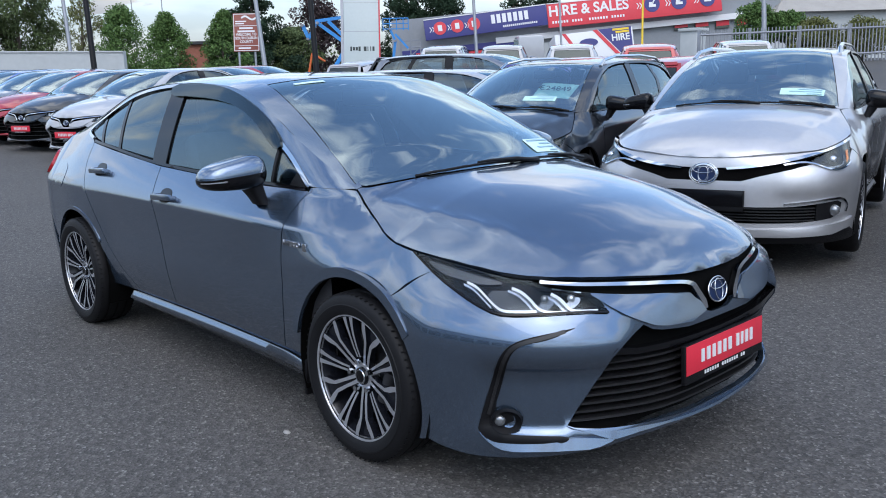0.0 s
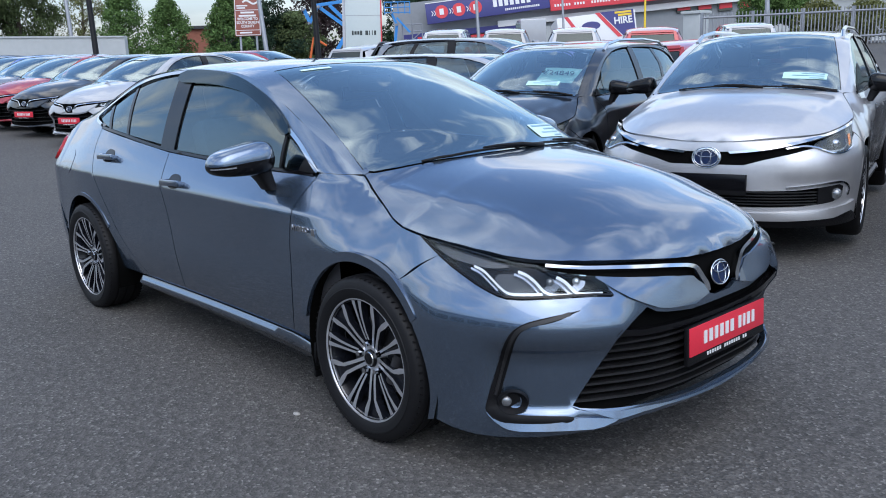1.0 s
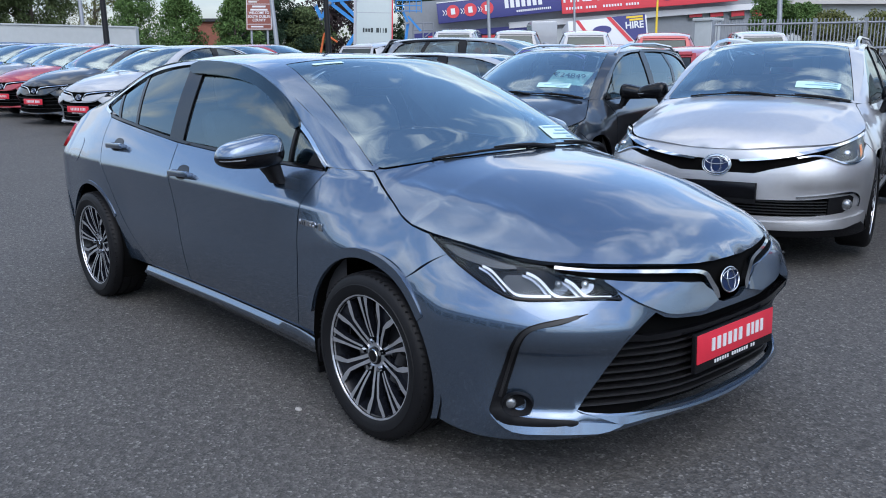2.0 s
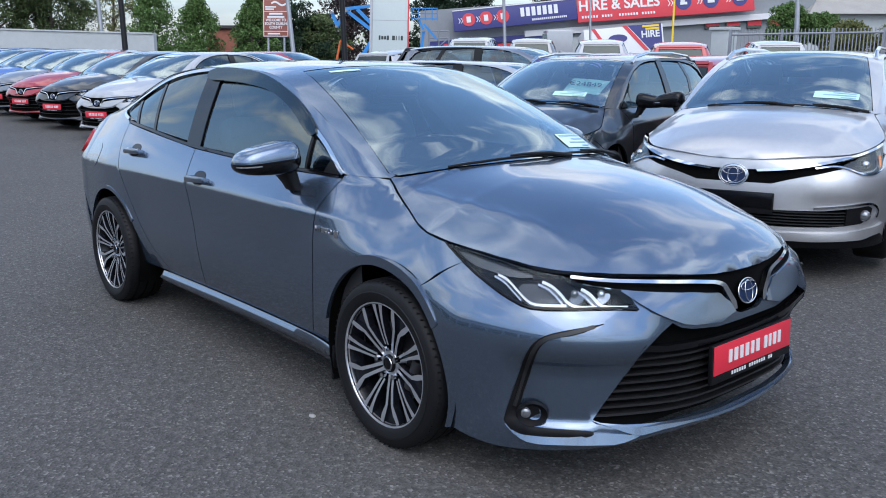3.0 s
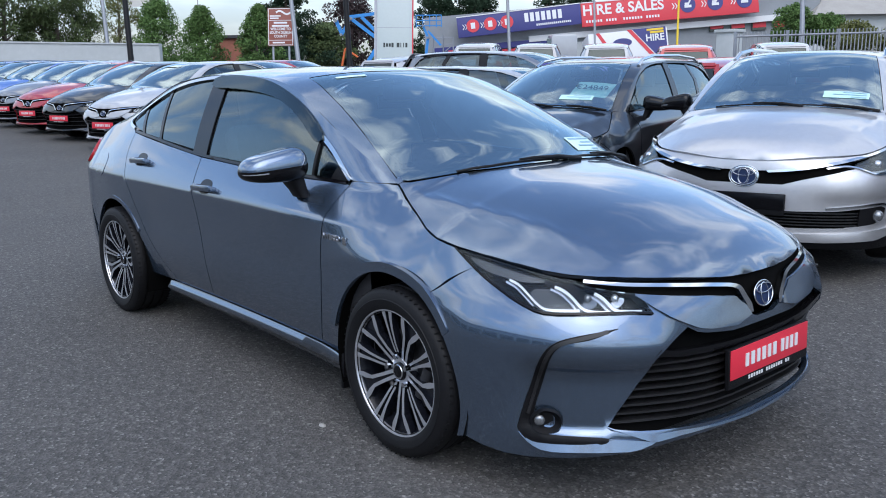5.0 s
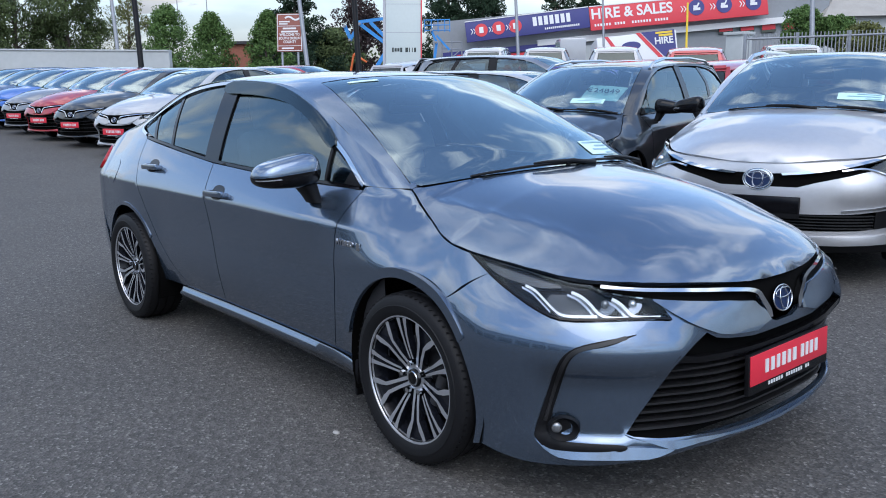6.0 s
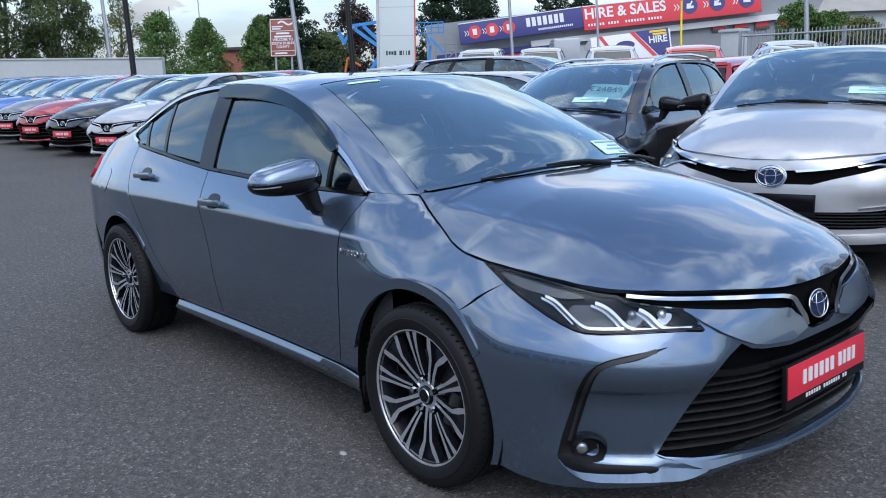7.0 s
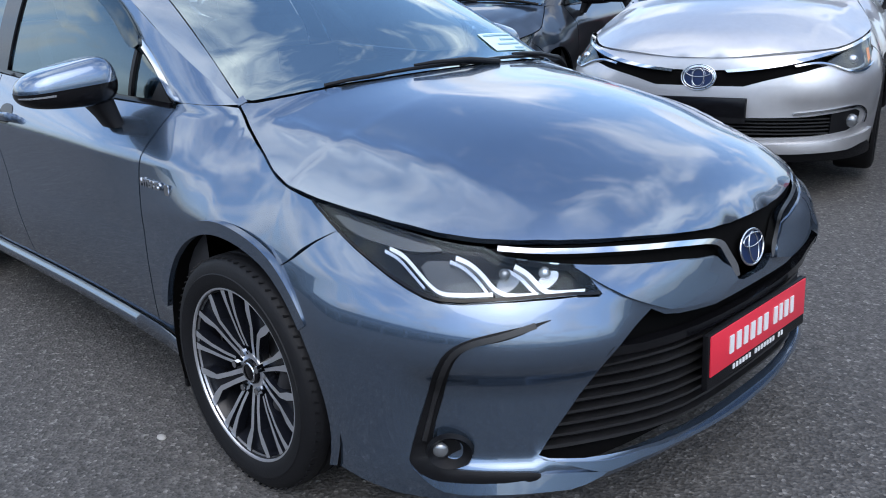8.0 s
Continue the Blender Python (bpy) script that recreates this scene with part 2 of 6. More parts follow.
def box_into(bm, size, at=(0, 0, 0), turn=None, bevel=0.0):
    m = Matrix.Translation(at) @ (turn or Matrix.Identity(4)) @ Matrix.Diagonal((*size, 1))
    made = bmesh.ops.create_cube(bm, size=1, matrix=m)["verts"]
    if bevel:
        edges = list({e for v in made for e in v.link_edges})
        bmesh.ops.bevel(bm, geom=edges, offset=bevel, segments=2, affect="EDGES", profile=0.6)


def box(size, at=(0, 0, 0), bevel=0.0, turn=None):
    bm = bmesh.new()
    box_into(bm, size, at, turn, bevel)
    return bm


def rod_into(bm, a, b, r1, r2=None, seg=10):
    a, b = Vector(a), Vector(b)
    m = Matrix.Translation((a + b) / 2) @ (b - a).to_track_quat("Z", "Y").to_matrix().to_4x4()
    bmesh.ops.create_cone(bm, cap_ends=True, segments=seg, radius1=r1, radius2=r1 if r2 is None else r2, depth=(b - a).length, matrix=m)


def rod(a, b, r1, r2=None, seg=10):
    bm = bmesh.new()
    rod_into(bm, a, b, r1, r2, seg)
    return bm


def lathe(profile, seg=48, axis="Y"):
    """Turn a profile of (radius, along) points about the Y axis."""
    bm = bmesh.new()
    rings = []
    for r, h in profile:
        rings.append([bm.verts.new((r * math.cos(2 * math.pi * k / seg), h, r * math.sin(2 * math.pi * k / seg))) for k in range(seg)])
    for a, b in zip(rings, rings[1:]):
        for k in range(seg):
            bm.faces.new((a[k], a[(k + 1) % seg], b[(k + 1) % seg], b[k]))
    return bm


def text_part(name, words, size, mat, m, parent=None, squeeze=1.0, thick=0.002, align="CENTER", bold=0.0):
    """Letters in the built-in font as a mesh, in the plane of m (x right, y up)."""
    cu = bpy.data.curves.new(name, "FONT")
    cu.body, cu.size, cu.extrude, cu.align_x, cu.align_y = words, size, thick, align, "CENTER"
    cu.offset = bold
    tmp = bpy.data.objects.new(name, cu)
    scene.collection.objects.link(tmp)
    me = bpy.data.meshes.new_from_object(tmp.evaluated_get(bpy.context.evaluated_depsgraph_get()))
    bpy.data.objects.remove(tmp)
    me.transform(m @ Matrix.Diagonal((squeeze, 1, 1, 1)))
    me.materials.clear()
    me.materials.append(M[mat])
    ob = new(name, me)
    if parent:
        ob.parent = parent
    return ob


def ground_z(x, y):
    """The lot is level round the car and climbs gently further back."""
    d = (x - 2.3) * -0.745 + (y + 2.65) * 0.667
    l = (x - 2.3) * 0.667 + (y + 2.65) * 0.745
    s = min(max((l + 6) / 8, 0), 1)
    k = 0.62 + 0.38 * s * s * (3 - 2 * s)
    d = min(max(d - 7.5, 0), 40)
    return 0.050 * k * d * d / (d + 2.5)


# ---- ground ----
def build_ground():
    xs = np.concatenate([[-900, -300, -120], np.arange(-70, 30.1, 1.0), [60, 150, 500, 900]])
    ys = np.concatenate([[-900, -300, -100, -40], np.arange(-20, 70.1, 1.0), [110, 250, 900]])
    verts = [(x, y, ground_z(x, y)) for x in xs for y in ys]
    n = len(ys)
    faces = [(i * n + j, (i + 1) * n + j, (i + 1) * n + j + 1, i * n + j + 1) for i in range(len(xs) - 1) for j in range(n - 1)]
    ob = mesh_part("ground", verts, faces, "asphalt", smooth=True)
    tagged(ob, "dark grey worn asphalt of a car sales lot", "ground", kind="structure")


build_ground()


# ---- car surfaces ----
def curve(*pts):
    """Monotone cubic through (x, value) pairs."""
    p = sorted(pts)
    X = np.array([a[0] for a in p], float)
    Y = np.array([a[1] for a in p], float)
    h = np.diff(X)
    d = np.diff(Y) / h
    m = np.zeros(len(X))
    m[0], m[-1] = d[0], d[-1]
    for i in range(1, len(X) - 1):
        if d[i - 1] * d[i] > 0:
            w1, w2 = 2 * h[i] + h[i - 1], h[i] + 2 * h[i - 1]
            m[i] = (w1 + w2) / (w1 / d[i - 1] + w2 / d[i])
    X, Y, h, m = X.tolist(), Y.tolist(), h.tolist(), m.tolist()

    def f(x):
        i = 0
        while i < len(h) - 1 and x > X[i + 1]:
            i += 1
        t = (x - X[i]) / h[i]
        if t < 0:
            return Y[0] + m[0] * (x - X[0])
        if t > 1:
            return Y[-1] + m[-1] * (x - X[-1])
        return (1 + 2 * t) * (1 - t) ** 2 * Y[i] + t * (1 - t) ** 2 * h[i] * m[i] + t * t * (3 - 2 * t) * Y[i + 1] + t * t * (t - 1) * h[i] * m[i + 1]
    return f


X0, XT, NOSE, TAIL = 0.14, -3.10, 1.1, 1.0


def smooth(a, b, v):
    t = min(max((v - a) / (b - a), 0), 1)
    return t * t * (3 - 2 * t)


class Shape:
    """Body surfaces of a car: x forward from the front axle, z up, half widths to the side."""

    def __init__(self, kind="saloon", relief=0.0):
        self.relief = relief
        self.W = curve((.14, .88), (0, .885), (-.5, .878), (-1.3, .866), (-2.2, .874), (-2.7, .884), (-3.1, .862))
        self.XF = curve((.17, .90), (.22, .94), (.30, .95), (.45, .952), (.55, .945), (.64, .928), (.70, .920), (.75, .905))
        self.NN = curve((.2, 2.8), (.45, 2.75), (.55, 2.8), (.63, 2.85), (.73, 2.15), (.8, 1.95))
        self.XR = curve((.2, -3.60), (.45, -3.69), (.6, -3.68), (.9, -3.66), (1.05, -3.60), (1.4, -3.45))
        self.EF = curve((.14, .823), (.228, .804), (.296, .794), (.357, .787), (.45, .773), (.53, .759), (.60, .749), (.67, .745), (.74, .744), (.819, .741), (.86, .736), (.888, .729), (.912, .717), (.92, .713))
        self.YF = curve((.14, .792), (.228, .78), (.296, .77), (.357, .757), (.45, .731), (.53, .698), (.60, .658), (.67, .61), (.74, .55), (.819, .45), (.86, .37), (.888, .295), (.905, .21), (.915, .13), (.921, .02))
        front_y = [(.14, .792), (.10, .788), (0, .758), (-.12, .716)]
        front_z = [(.14, .822), (.10, .835), (0, .880), (-.12, .928)]
        if kind == "saloon":
            self.ZB = curve((.14, .822), (0, .850), (-.12, .885), (-.2, .908), (-.3, .936), (-.44, .955), (-1.0, .965), (-1.68, .99), (-2.45, 1.06), (-2.8, 1.085), (-3.2, 1.06), (-3.6, 1.02))
            self.YB = curve((.14, .80), (0, .785), (-.12, .77), (-.25, .757), (-.44, .757), (-1.0, .77), (-1.68, .775), (-2.45, .76), (-2.8, .73), (-3.3, .69), (-3.6, .66))
            self.YE = curve(*front_y, (-.22, .682), (-.4, .688), (-.6, .680), (-1.0, .63), (-1.3, .60), (-1.8, .575), (-2.3, .575), (-2.7, .595), (-3.0, .63), (-3.3, .67), (-3.6, .66))
            self.ZE = curve(*front_z, (-.22, .975), (-.4, 1.058), (-.6, 1.150), (-.8, 1.240), (-1.0, 1.316), (-1.15, 1.353), (-1.3, 1.374), (-1.8, 1.395), (-2.3, 1.365), (-2.7, 1.26), (-3.0, 1.15), (-3.3, 1.07), (-3.6, 1.03))
            back = [(-2.1, 1.425), (-2.6, 1.385), (-2.75, 1.35), (-3.25, 1.12), (-3.35, 1.10), (-3.68, 1.06)]
        else:
            self.ZB = curve((.14, .822), (0, .850), (-.12, .885), (-.2, .908), (-.3, .936), (-.44, .955), (-1.0, .965), (-1.68, .985), (-2.45, 1.02), (-3.1, 1.04), (-3.7, 1.05))
            self.YB = curve((.14, .80), (0, .785), (-.12, .77), (-.25, .757), (-.44, .757), (-1.0, .77), (-1.68, .775), (-2.45, .77), (-3.1, .74), (-3.7, .66))
            self.YE = curve(*front_y, (-.22, .682), (-.4, .688), (-.6, .680), (-1.0, .63), (-1.3, .60), (-1.8, .58), (-2.6, .57), (-3.2, .55), (-3.45, .53), (-3.7, .52))
            self.ZE = curve(*front_z, (-.22, .975), (-.4, 1.058), (-.6, 1.150), (-.8, 1.240), (-1.0, 1.316), (-1.15, 1.353), (-1.3, 1.376), (-1.8, 1.405), (-2.6, 1.395), (-3.2, 1.345), (-3.42, 1.29), (-3.55, 1.16), (-3.7, 1.06))
            back = [(-2.1, 1.445), (-2.8, 1.43), (-3.25, 1.39), (-3.42, 1.35), (-3.56, 1.18), (-3.68, 1.06)]
        self.Z0 = curve((.925, .708), (.92, .718), (.905, .742), (.87, .780), (.8, .832), (.65, .890), (.5, .935), (.25, .985), (0, 1.015), (-.05, 1.025), (-.28, 1.145), (-.5, 1.245), (-.75, 1.338), (-.98, 1.402), (-1.2, 1.425), (-1.6, 1.435), *back)

    def flank(self, x, z):
        """Half width of the side at x and height z."""
        w = self.W(x)
        if z <= .60:
            return w - .016 * (1 - smooth(-.82, .02, x)) * smooth(-2.6, -2.2, x) - .075 * (1 - .75 * smooth(-.50, -.15, x) - .5 * (1 - smooth(-2.6, -2.2, x))) * ((.60 - z) / .4) ** 2
        ze, ye, k = self.ZE(x), self.YE(x), smooth(-.42, .06, x)
        zb, yb = self.ZB(x), self.YB(x)
        zb, yb = zb + k * (ze - zb), yb + k * (ye - yb)
        if z <= zb or ze - zb < .003:
            # doors: upright up to a shoulder line, then leaning in; the wing leans in all the way up
            u, c, f = (z - .60) / (zb - .60), .222 / (zb - .60), smooth(-.82, .02, x)
            door = .016 * smooth(-2.6, -2.2, x) * (1 - min(u / c, 1)) + (w - yb) * max((u - c) / (1 - c), 0) ** 1.2 if c < .95 else (w - yb) * u ** 2
            z0 = .60 + .095 * smooth(-.80, -.22, x) * (1 - smooth(-.12, .14, x))
            return w - door * (1 - f) - (w - yb) * (max(z - z0, 0) / (zb - z0)) ** 1.4 * f
        u = (z - zb) / (ze - zb)
        return yb + (ye - yb) * u + .048 * (1 - k) * u * (1 - u)

    def side(self, s, z):
        """The skin round the car: s runs along the side and on round the nose (up) or the tail (down)."""
        mid = X0 + NOSE
        if s > mid:
            v = self.side(2 * mid - s, z)
            return Vector((v.x, -v.y, v.z))
        if s > X0:
            e = (s - X0) / NOSE
            ph, n = math.pi / 2 * min(e, 1) ** 1.4, self.NN(z)
            v = Vector((X0 + (self.XF(z) - X0) * max(math.sin(ph), 0) ** (2 / n), -self.flank(X0, z) * max(math.cos(ph), 0) ** (2 / n), z))
            if self.relief:
                on = smooth(.36, .44, e) * (1 - smooth(.72, .92, e))
                d = -on * self.relief * smooth(.235, .29, z) * (1 - smooth(.43, .53, z))
                d += self.relief * .75 * smooth(.03, .24, e) * (1 - smooth(.755, .82, e)) * (1 - smooth(.545, .65, z)) * smooth(.18 + .23 * smooth(.2, .5, e), .545, z)
                v += Vector((math.sin(ph), -math.cos(ph), 0)) * d
            return v
        if s < XT - TAIL:
            v = self.side(2 * (XT - TAIL) - s, z)
            return Vector((v.x, -v.y, v.z))
        if s < XT:
            e = (XT - s) / TAIL
            ph = math.pi / 2 * min(e, 1) ** 1.35
            return Vector((XT + (self.XR(z) - XT) * max(math.sin(ph), 0) ** .92, -self.flank(XT, z) * max(math.cos(ph), 0) ** .92, z))
        return Vector((s, -self.flank(s, z), z))

    def edge(self, x):
        if x <= X0:
            return self.YE(x), self.ZE(x)
        return max(self.YF(min(x, .921)), .02), self.EF(x)

    def upper(self, x, y):
        """Bonnet, screens, roof and boot as a height over the plan."""
        ye, ze = self.edge(x)
        a = abs(y)
        q = 2.6 if x > -.1 else 3.0
        ridge = 0.0
        if x > -.2:
            fade = smooth(-.2, -.05, x) * (1 - smooth(.50, .78, x))
            ridge = .0075 * fade * math.exp(-((a - (.655 - .19 * x - .05 * x * x)) / .034) ** 2)
        return Vector((x, y, self.Z0(x + .4 * a * a) - (self.Z0(x + .4 * ye * ye) - ze) * (a / ye) ** q + ridge))

    def along(self, x, z):
        """Place along the skin of the nose for a given x ahead of the wheel."""
        if x <= X0:
            return x
        u = min((x - X0) / (self.XF(z) - X0), 1) ** (self.NN(z) / 2)
        return X0 + NOSE * (math.asin(u) / (math.pi / 2)) ** (1 / 1.4)


def S(t):
    """Place along the skin of the nose: 1 at the front wheel, 0 at the middle, below 0 on the other half."""
    return X0 + NOSE * (1 - t) ** (1 / 1.4) if t >= 0 else X0 + 2 * NOSE - NOSE * (1 + t) ** (1 / 1.4)


def rounded(pts, times=2, closed=True):
    """Corner cutting."""
    for _ in range(times):
        out = []
        n = len(pts)
        for i in range(n if closed else n - 1):
            a, b = pts[i], pts[(i + 1) % n]
            out += [(a[0] * .75 + b[0] * .25, a[1] * .75 + b[1] * .25), (a[0] * .25 + b[0] * .75, a[1] * .25 + b[1] * .75)]
        if not closed:
            out = [pts[0]] + out[1:-1] + [pts[-1]]
        pts = out
    return pts


def bend(*pts):
    return rounded(list(pts), 2, False)


def arc(cx, cz, r, a0, a1, n=18):
    return [(cx + r * math.cos(radians(a0 + (a1 - a0) * k / n)), cz + r * math.sin(radians(a0 + (a1 - a0) * k / n))) for k in range(n + 1)]


def inside(px, py, poly):
    res = np.zeros(len(px), bool)
    n = len(poly)
    for i in range(n):
        (x1, y1), (x2, y2) = poly[i], poly[(i + 1) % n]
        if y1 != y2:
            c = ((y1 > py) != (y2 > py)) & (px < (x2 - x1) * (py - y1) / (y2 - y1) + x1)
            res ^= c
    return res


def near_line(px, py, poly):
    best = np.full(len(px), 9.0)
    n = len(poly)
    for i in range(n):
        (x1, y1), (x2, y2) = poly[i], poly[(i + 1) % n]
        dx, dy = x2 - x1, y2 - y1
        t = np.clip(((px - x1) * dx + (py - y1) * dy) / (dx * dx + dy * dy + 1e-12), 0, 1)
        best = np.minimum(best, np.hypot(px - x1 - t * dx, py - y1 - t * dy))
    return best


def dense(poly, step):
    out = []
    n = len(poly)
    for i in range(n):
        a, b = poly[i], poly[(i + 1) % n]
        k = max(1, int(math.hypot(b[0] - a[0], b[1] - a[1]) / step))
        out += [(a[0] + (b[0] - a[0]) * j / k, a[1] + (b[1] - a[1]) * j / k) for j in range(k)]
    return out


def skin(name, fn, outline, mat, parent, step=.035, lift=0.0, depth=.012, holes=(), mirror=False, label=""):
    """A panel cut from a surface: fn maps the plan of the outline to space. It has a rim of the given depth."""
    from mathutils.geometry import delaunay_2d_cdt
    loops = [dense(list(outline), step)] + [dense(list(h), step) for h in holes]
    pts, edges = [], []
    for lp in loops:
        o = len(pts)
        pts += lp
        edges += [(o + i, o + (i + 1) % len(lp)) for i in range(len(lp))]
    a = np.array(loops[0])
    lo, hi = a.min(0), a.max(0)
    gx, gy = np.meshgrid(np.arange(lo[0] + step / 2, hi[0], step), np.arange(lo[1] + step / 2, hi[1], step))
    gx, gy = gx.ravel(), gy.ravel()
    keep = inside(gx, gy, loops[0]) & (near_line(gx, gy, loops[0]) > step * .45)
    for lp in loops[1:]:
        keep &= ~inside(gx, gy, lp) & (near_line(gx, gy, lp) > step * .45)
    pts += list(zip(gx[keep], gy[keep]))
    vs, es, fs, *_ = delaunay_2d_cdt([Vector(p) for p in pts], edges, [], 0, 1e-6)
    cen = np.array([[(vs[f[0]][k] + vs[f[1]][k] + vs[f[2]][k]) / 3 for k in (0, 1)] for f in fs])
    ok = inside(cen[:, 0], cen[:, 1], loops[0])
    for lp in loops[1:]:
        ok &= ~inside(cen[:, 0], cen[:, 1], lp)
    tris = [tuple(f) for f, k in zip(fs, ok) if k]
    verts, norms = [], []
    h = .004
    for v in vs:
        p = fn(v[0], v[1])
        n = (fn(v[0] + h, v[1]) - fn(v[0] - h, v[1])).cross(fn(v[0], v[1] + h) - fn(v[0], v[1] - h))
        n = n.normalized() if n.length > 1e-12 else Vector((0, 0, 1))
        if n.dot(p - Vector((-1.35, 0, .45))) < 0:
            n = -n
        verts.append(p + n * lift)
        norms.append(n)
    fixed = []
    for f in tris:
        nn = (verts[f[1]] - verts[f[0]]).cross(verts[f[2]] - verts[f[0]])
        fixed.append(f if nn.dot(norms[f[0]]) > 0 else (f[0], f[2], f[1]))
    count = {}
    for f in fixed:
        for i in range(3):
            count[(f[i], f[(i + 1) % 3])] = 1
    rim = [e for e in count if (e[1], e[0]) not in count]
    base = len(verts)
    idx = {}
    rimf = []
    if depth:
        side_n = {}
        for a1, b1 in rim:
            d = (verts[b1] - verts[a1]).cross(norms[a1]).normalized()
            for k in (a1, b1):
                side_n[k] = side_n.get(k, Vector()) + d
        for k, d in side_n.items():
            idx[k] = len(verts)
            verts += [verts[k].copy(), verts[k] - norms[k] * depth]
            nd = d.normalized() if d.length > 1e-9 else norms[k]
            norms += [nd, nd]
        rimf = [(idx[a1], idx[a1] + 1, idx[b1] + 1, idx[b1]) for a1, b1 in rim]
    faces = fixed + rimf
    if mirror:
        verts = [Vector((v.x, -v.y, v.z)) for v in verts]
        norms = [Vector((v.x, -v.y, v.z)) for v in norms]
        faces = [tuple(reversed(f)) for f in faces]
    return mesh_part(name, verts, faces, mat, parent, label, normals=norms)


def ribbon(line, width):
    """A closed outline of a strip along a line of the plan."""
    left, right = [], []
    for i, p in enumerate(line):
        a, b = line[max(i - 1, 0)], line[min(i + 1, len(line) - 1)]
        d = math.hypot(b[0] - a[0], b[1] - a[1]) or 1
        nx, ny = -(b[1] - a[1]) / d * width / 2, (b[0] - a[0]) / d * width / 2
        left.append((p[0] + nx, p[1] + ny))
        right.append((p[0] - nx, p[1] - ny))
    return left + right[::-1]


def mir(line):
    """The other half of a front outline, in reverse order."""
    return [(-t, z) for t, z in reversed(line)]


# ---- cars ----
def two_tone(name, bm, front, other, parent, toward=Vector((0, -1, 0))):
    ob = part(name, bm, front, parent, sharp=25)
    ob.data.materials.append(M[other])
    for p in ob.data.polygons:
        p.material_index = 0 if p.normal.dot(toward) > 0.6 else 1
    return ob


def build_wheel(parent, x, y, detail, mirror=False):
    """Alloy wheel with pairs of slim machined spokes and a low road tyre; its face looks to -y, or +y when mirrored."""
    seg = 64 if detail == "full" else 28
    barrel = [(.225, -.088), (.218, -.07), (.205, -.02), (.20, .05), (.22, .09)]
    wheel = part("wheel", lathe(barrel, seg), "alloy_dark", parent)
    tread = [(.3175, -.075)]
    if detail == "full":
        for g in (-.05, 0, .05):
            tread += [(.318, g - .006), (.309, g - .004), (.309, g + .004), (.318, g + .006)]
    tyre_profile = [(.226, -.094), (.238, -.104), (.255, -.112), (.275, -.1145), (.277, -.112), (.296, -.108), (.308, -.099), (.314, -.088)] + tread + [(.3175, .075), (.308, .10), (.27, .113), (.235, .10)]
    tyre_bm = lathe(tyre_profile, seg * 2 if detail == "full" else seg)
    if detail == "full":
        for k in range(72):
            a = 2 * math.pi * k / 72
            for sgn in (-1, 1):
                box_into(tyre_bm, (.0025, .026, .005), (0, 0, 0), Matrix.Rotation(-a, 4, "Y") @ Matrix.Translation((.3135, sgn * .088, 0)) @ Matrix.Rotation(.3 * sgn, 4, "X"))
    part("tyre", tyre_bm, "rubber", wheel)
    part("rim", lathe([(.239, -.094), (.240, -.100), (.2365, -.103), (.232, -.102), (.229, -.094), (.226, -.08)], seg), "alloy", wheel)
    bm = bmesh.new()
    rod_into(bm, (0, -.03, 0), (0, .02, 0), .15, .15, 40)
    part("brake_disc", bm, "disc_iron", wheel)
    back = bmesh.new()
    rod_into(back, (0, .03, 0), (0, .05, 0), .21, .21, 32)
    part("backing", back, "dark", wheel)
    # a wide fork and a slim pair take turns, five of each
    forks = (((.040, .010, .014, -.062), (.10, .0125, .0125, -.078), (.155, .0165, .014, -.089), (.190, .034, .024, -.094), (.215, .046, .020, -.095), (.232, .050, .016, -.096)),
             ((.072, .0075, .0085, -.070), (.11, .009, .0095, -.080), (.16, .0115, .011, -.089), (.200, .016, .015, -.094), (.232, .020, .022, -.096)))
    for turn_by, fork in enumerate(forks):
        spoke = bmesh.new()
        for sgn in (-1, 1):
            rings = []
            for r, off, w, y0 in fork:
                off, w = sgn * off, w / 2
                rings.append([spoke.verts.new(v) for v in ((r, y0, off - w), (r, y0, off + w), (r, y0 + .03, off + w * .8), (r, y0 + .03, off - w * .8))])
            for a, b in zip(rings, rings[1:]):
                for k in range(4):
                    spoke.faces.new((a[k], a[(k + 1) % 4], b[(k + 1) % 4], b[k]))
            spoke.faces.new(rings[0])
            spoke.faces.new(rings[-1])
        web = bmesh.new()
        edges = [[web.verts.new((r, y0 + d, sg * max(off - w * .3, .002))) for sg, d in ((-1, .012), (1, .012), (1, .03), (-1, .03))] for r, off, w, y0 in fork]
        for a, b in zip(edges, edges[1:]):
            for k in range(4):
                web.faces.new((a[k], a[(k + 1) % 4], b[(k + 1) % 4], b[k]))
        web.faces.new(edges[0])
        web.faces.new(edges[-1])
        pocket = part("spoke_pocket", web, "alloy_dark", wheel)
        for k in range(5):
            ob = pocket
            if k:
                ob = new("spoke_pocket", pocket.data)
                ob.parent = wheel
            ob.matrix_basis = Matrix.Rotation(2 * math.pi * (2 * k + turn_by + .25) / 10, 4, "Y")
        first = two_tone("spoke", spoke, "alloy", "alloy_dark", wheel)
        for k in range(5):
            ob = first
            if k:
                ob = new("spoke", first.data)
                ob.parent = wheel
            ob.matrix_basis = Matrix.Rotation(2 * math.pi * (2 * k + turn_by + .25) / 10, 4, "Y")
    hub = bmesh.new()
    rod_into(hub, (0, -.0655, 0), (0, -.02, 0), .046, .060, 32)
    part("hub", hub, "alloy", wheel)
    cap = lathe([(.0, -.078), (.026, -.077), (.033, -.073), (.036, -.062)], 28)
    cap_ob = part("centre_cap", cap, "black_gloss", wheel)
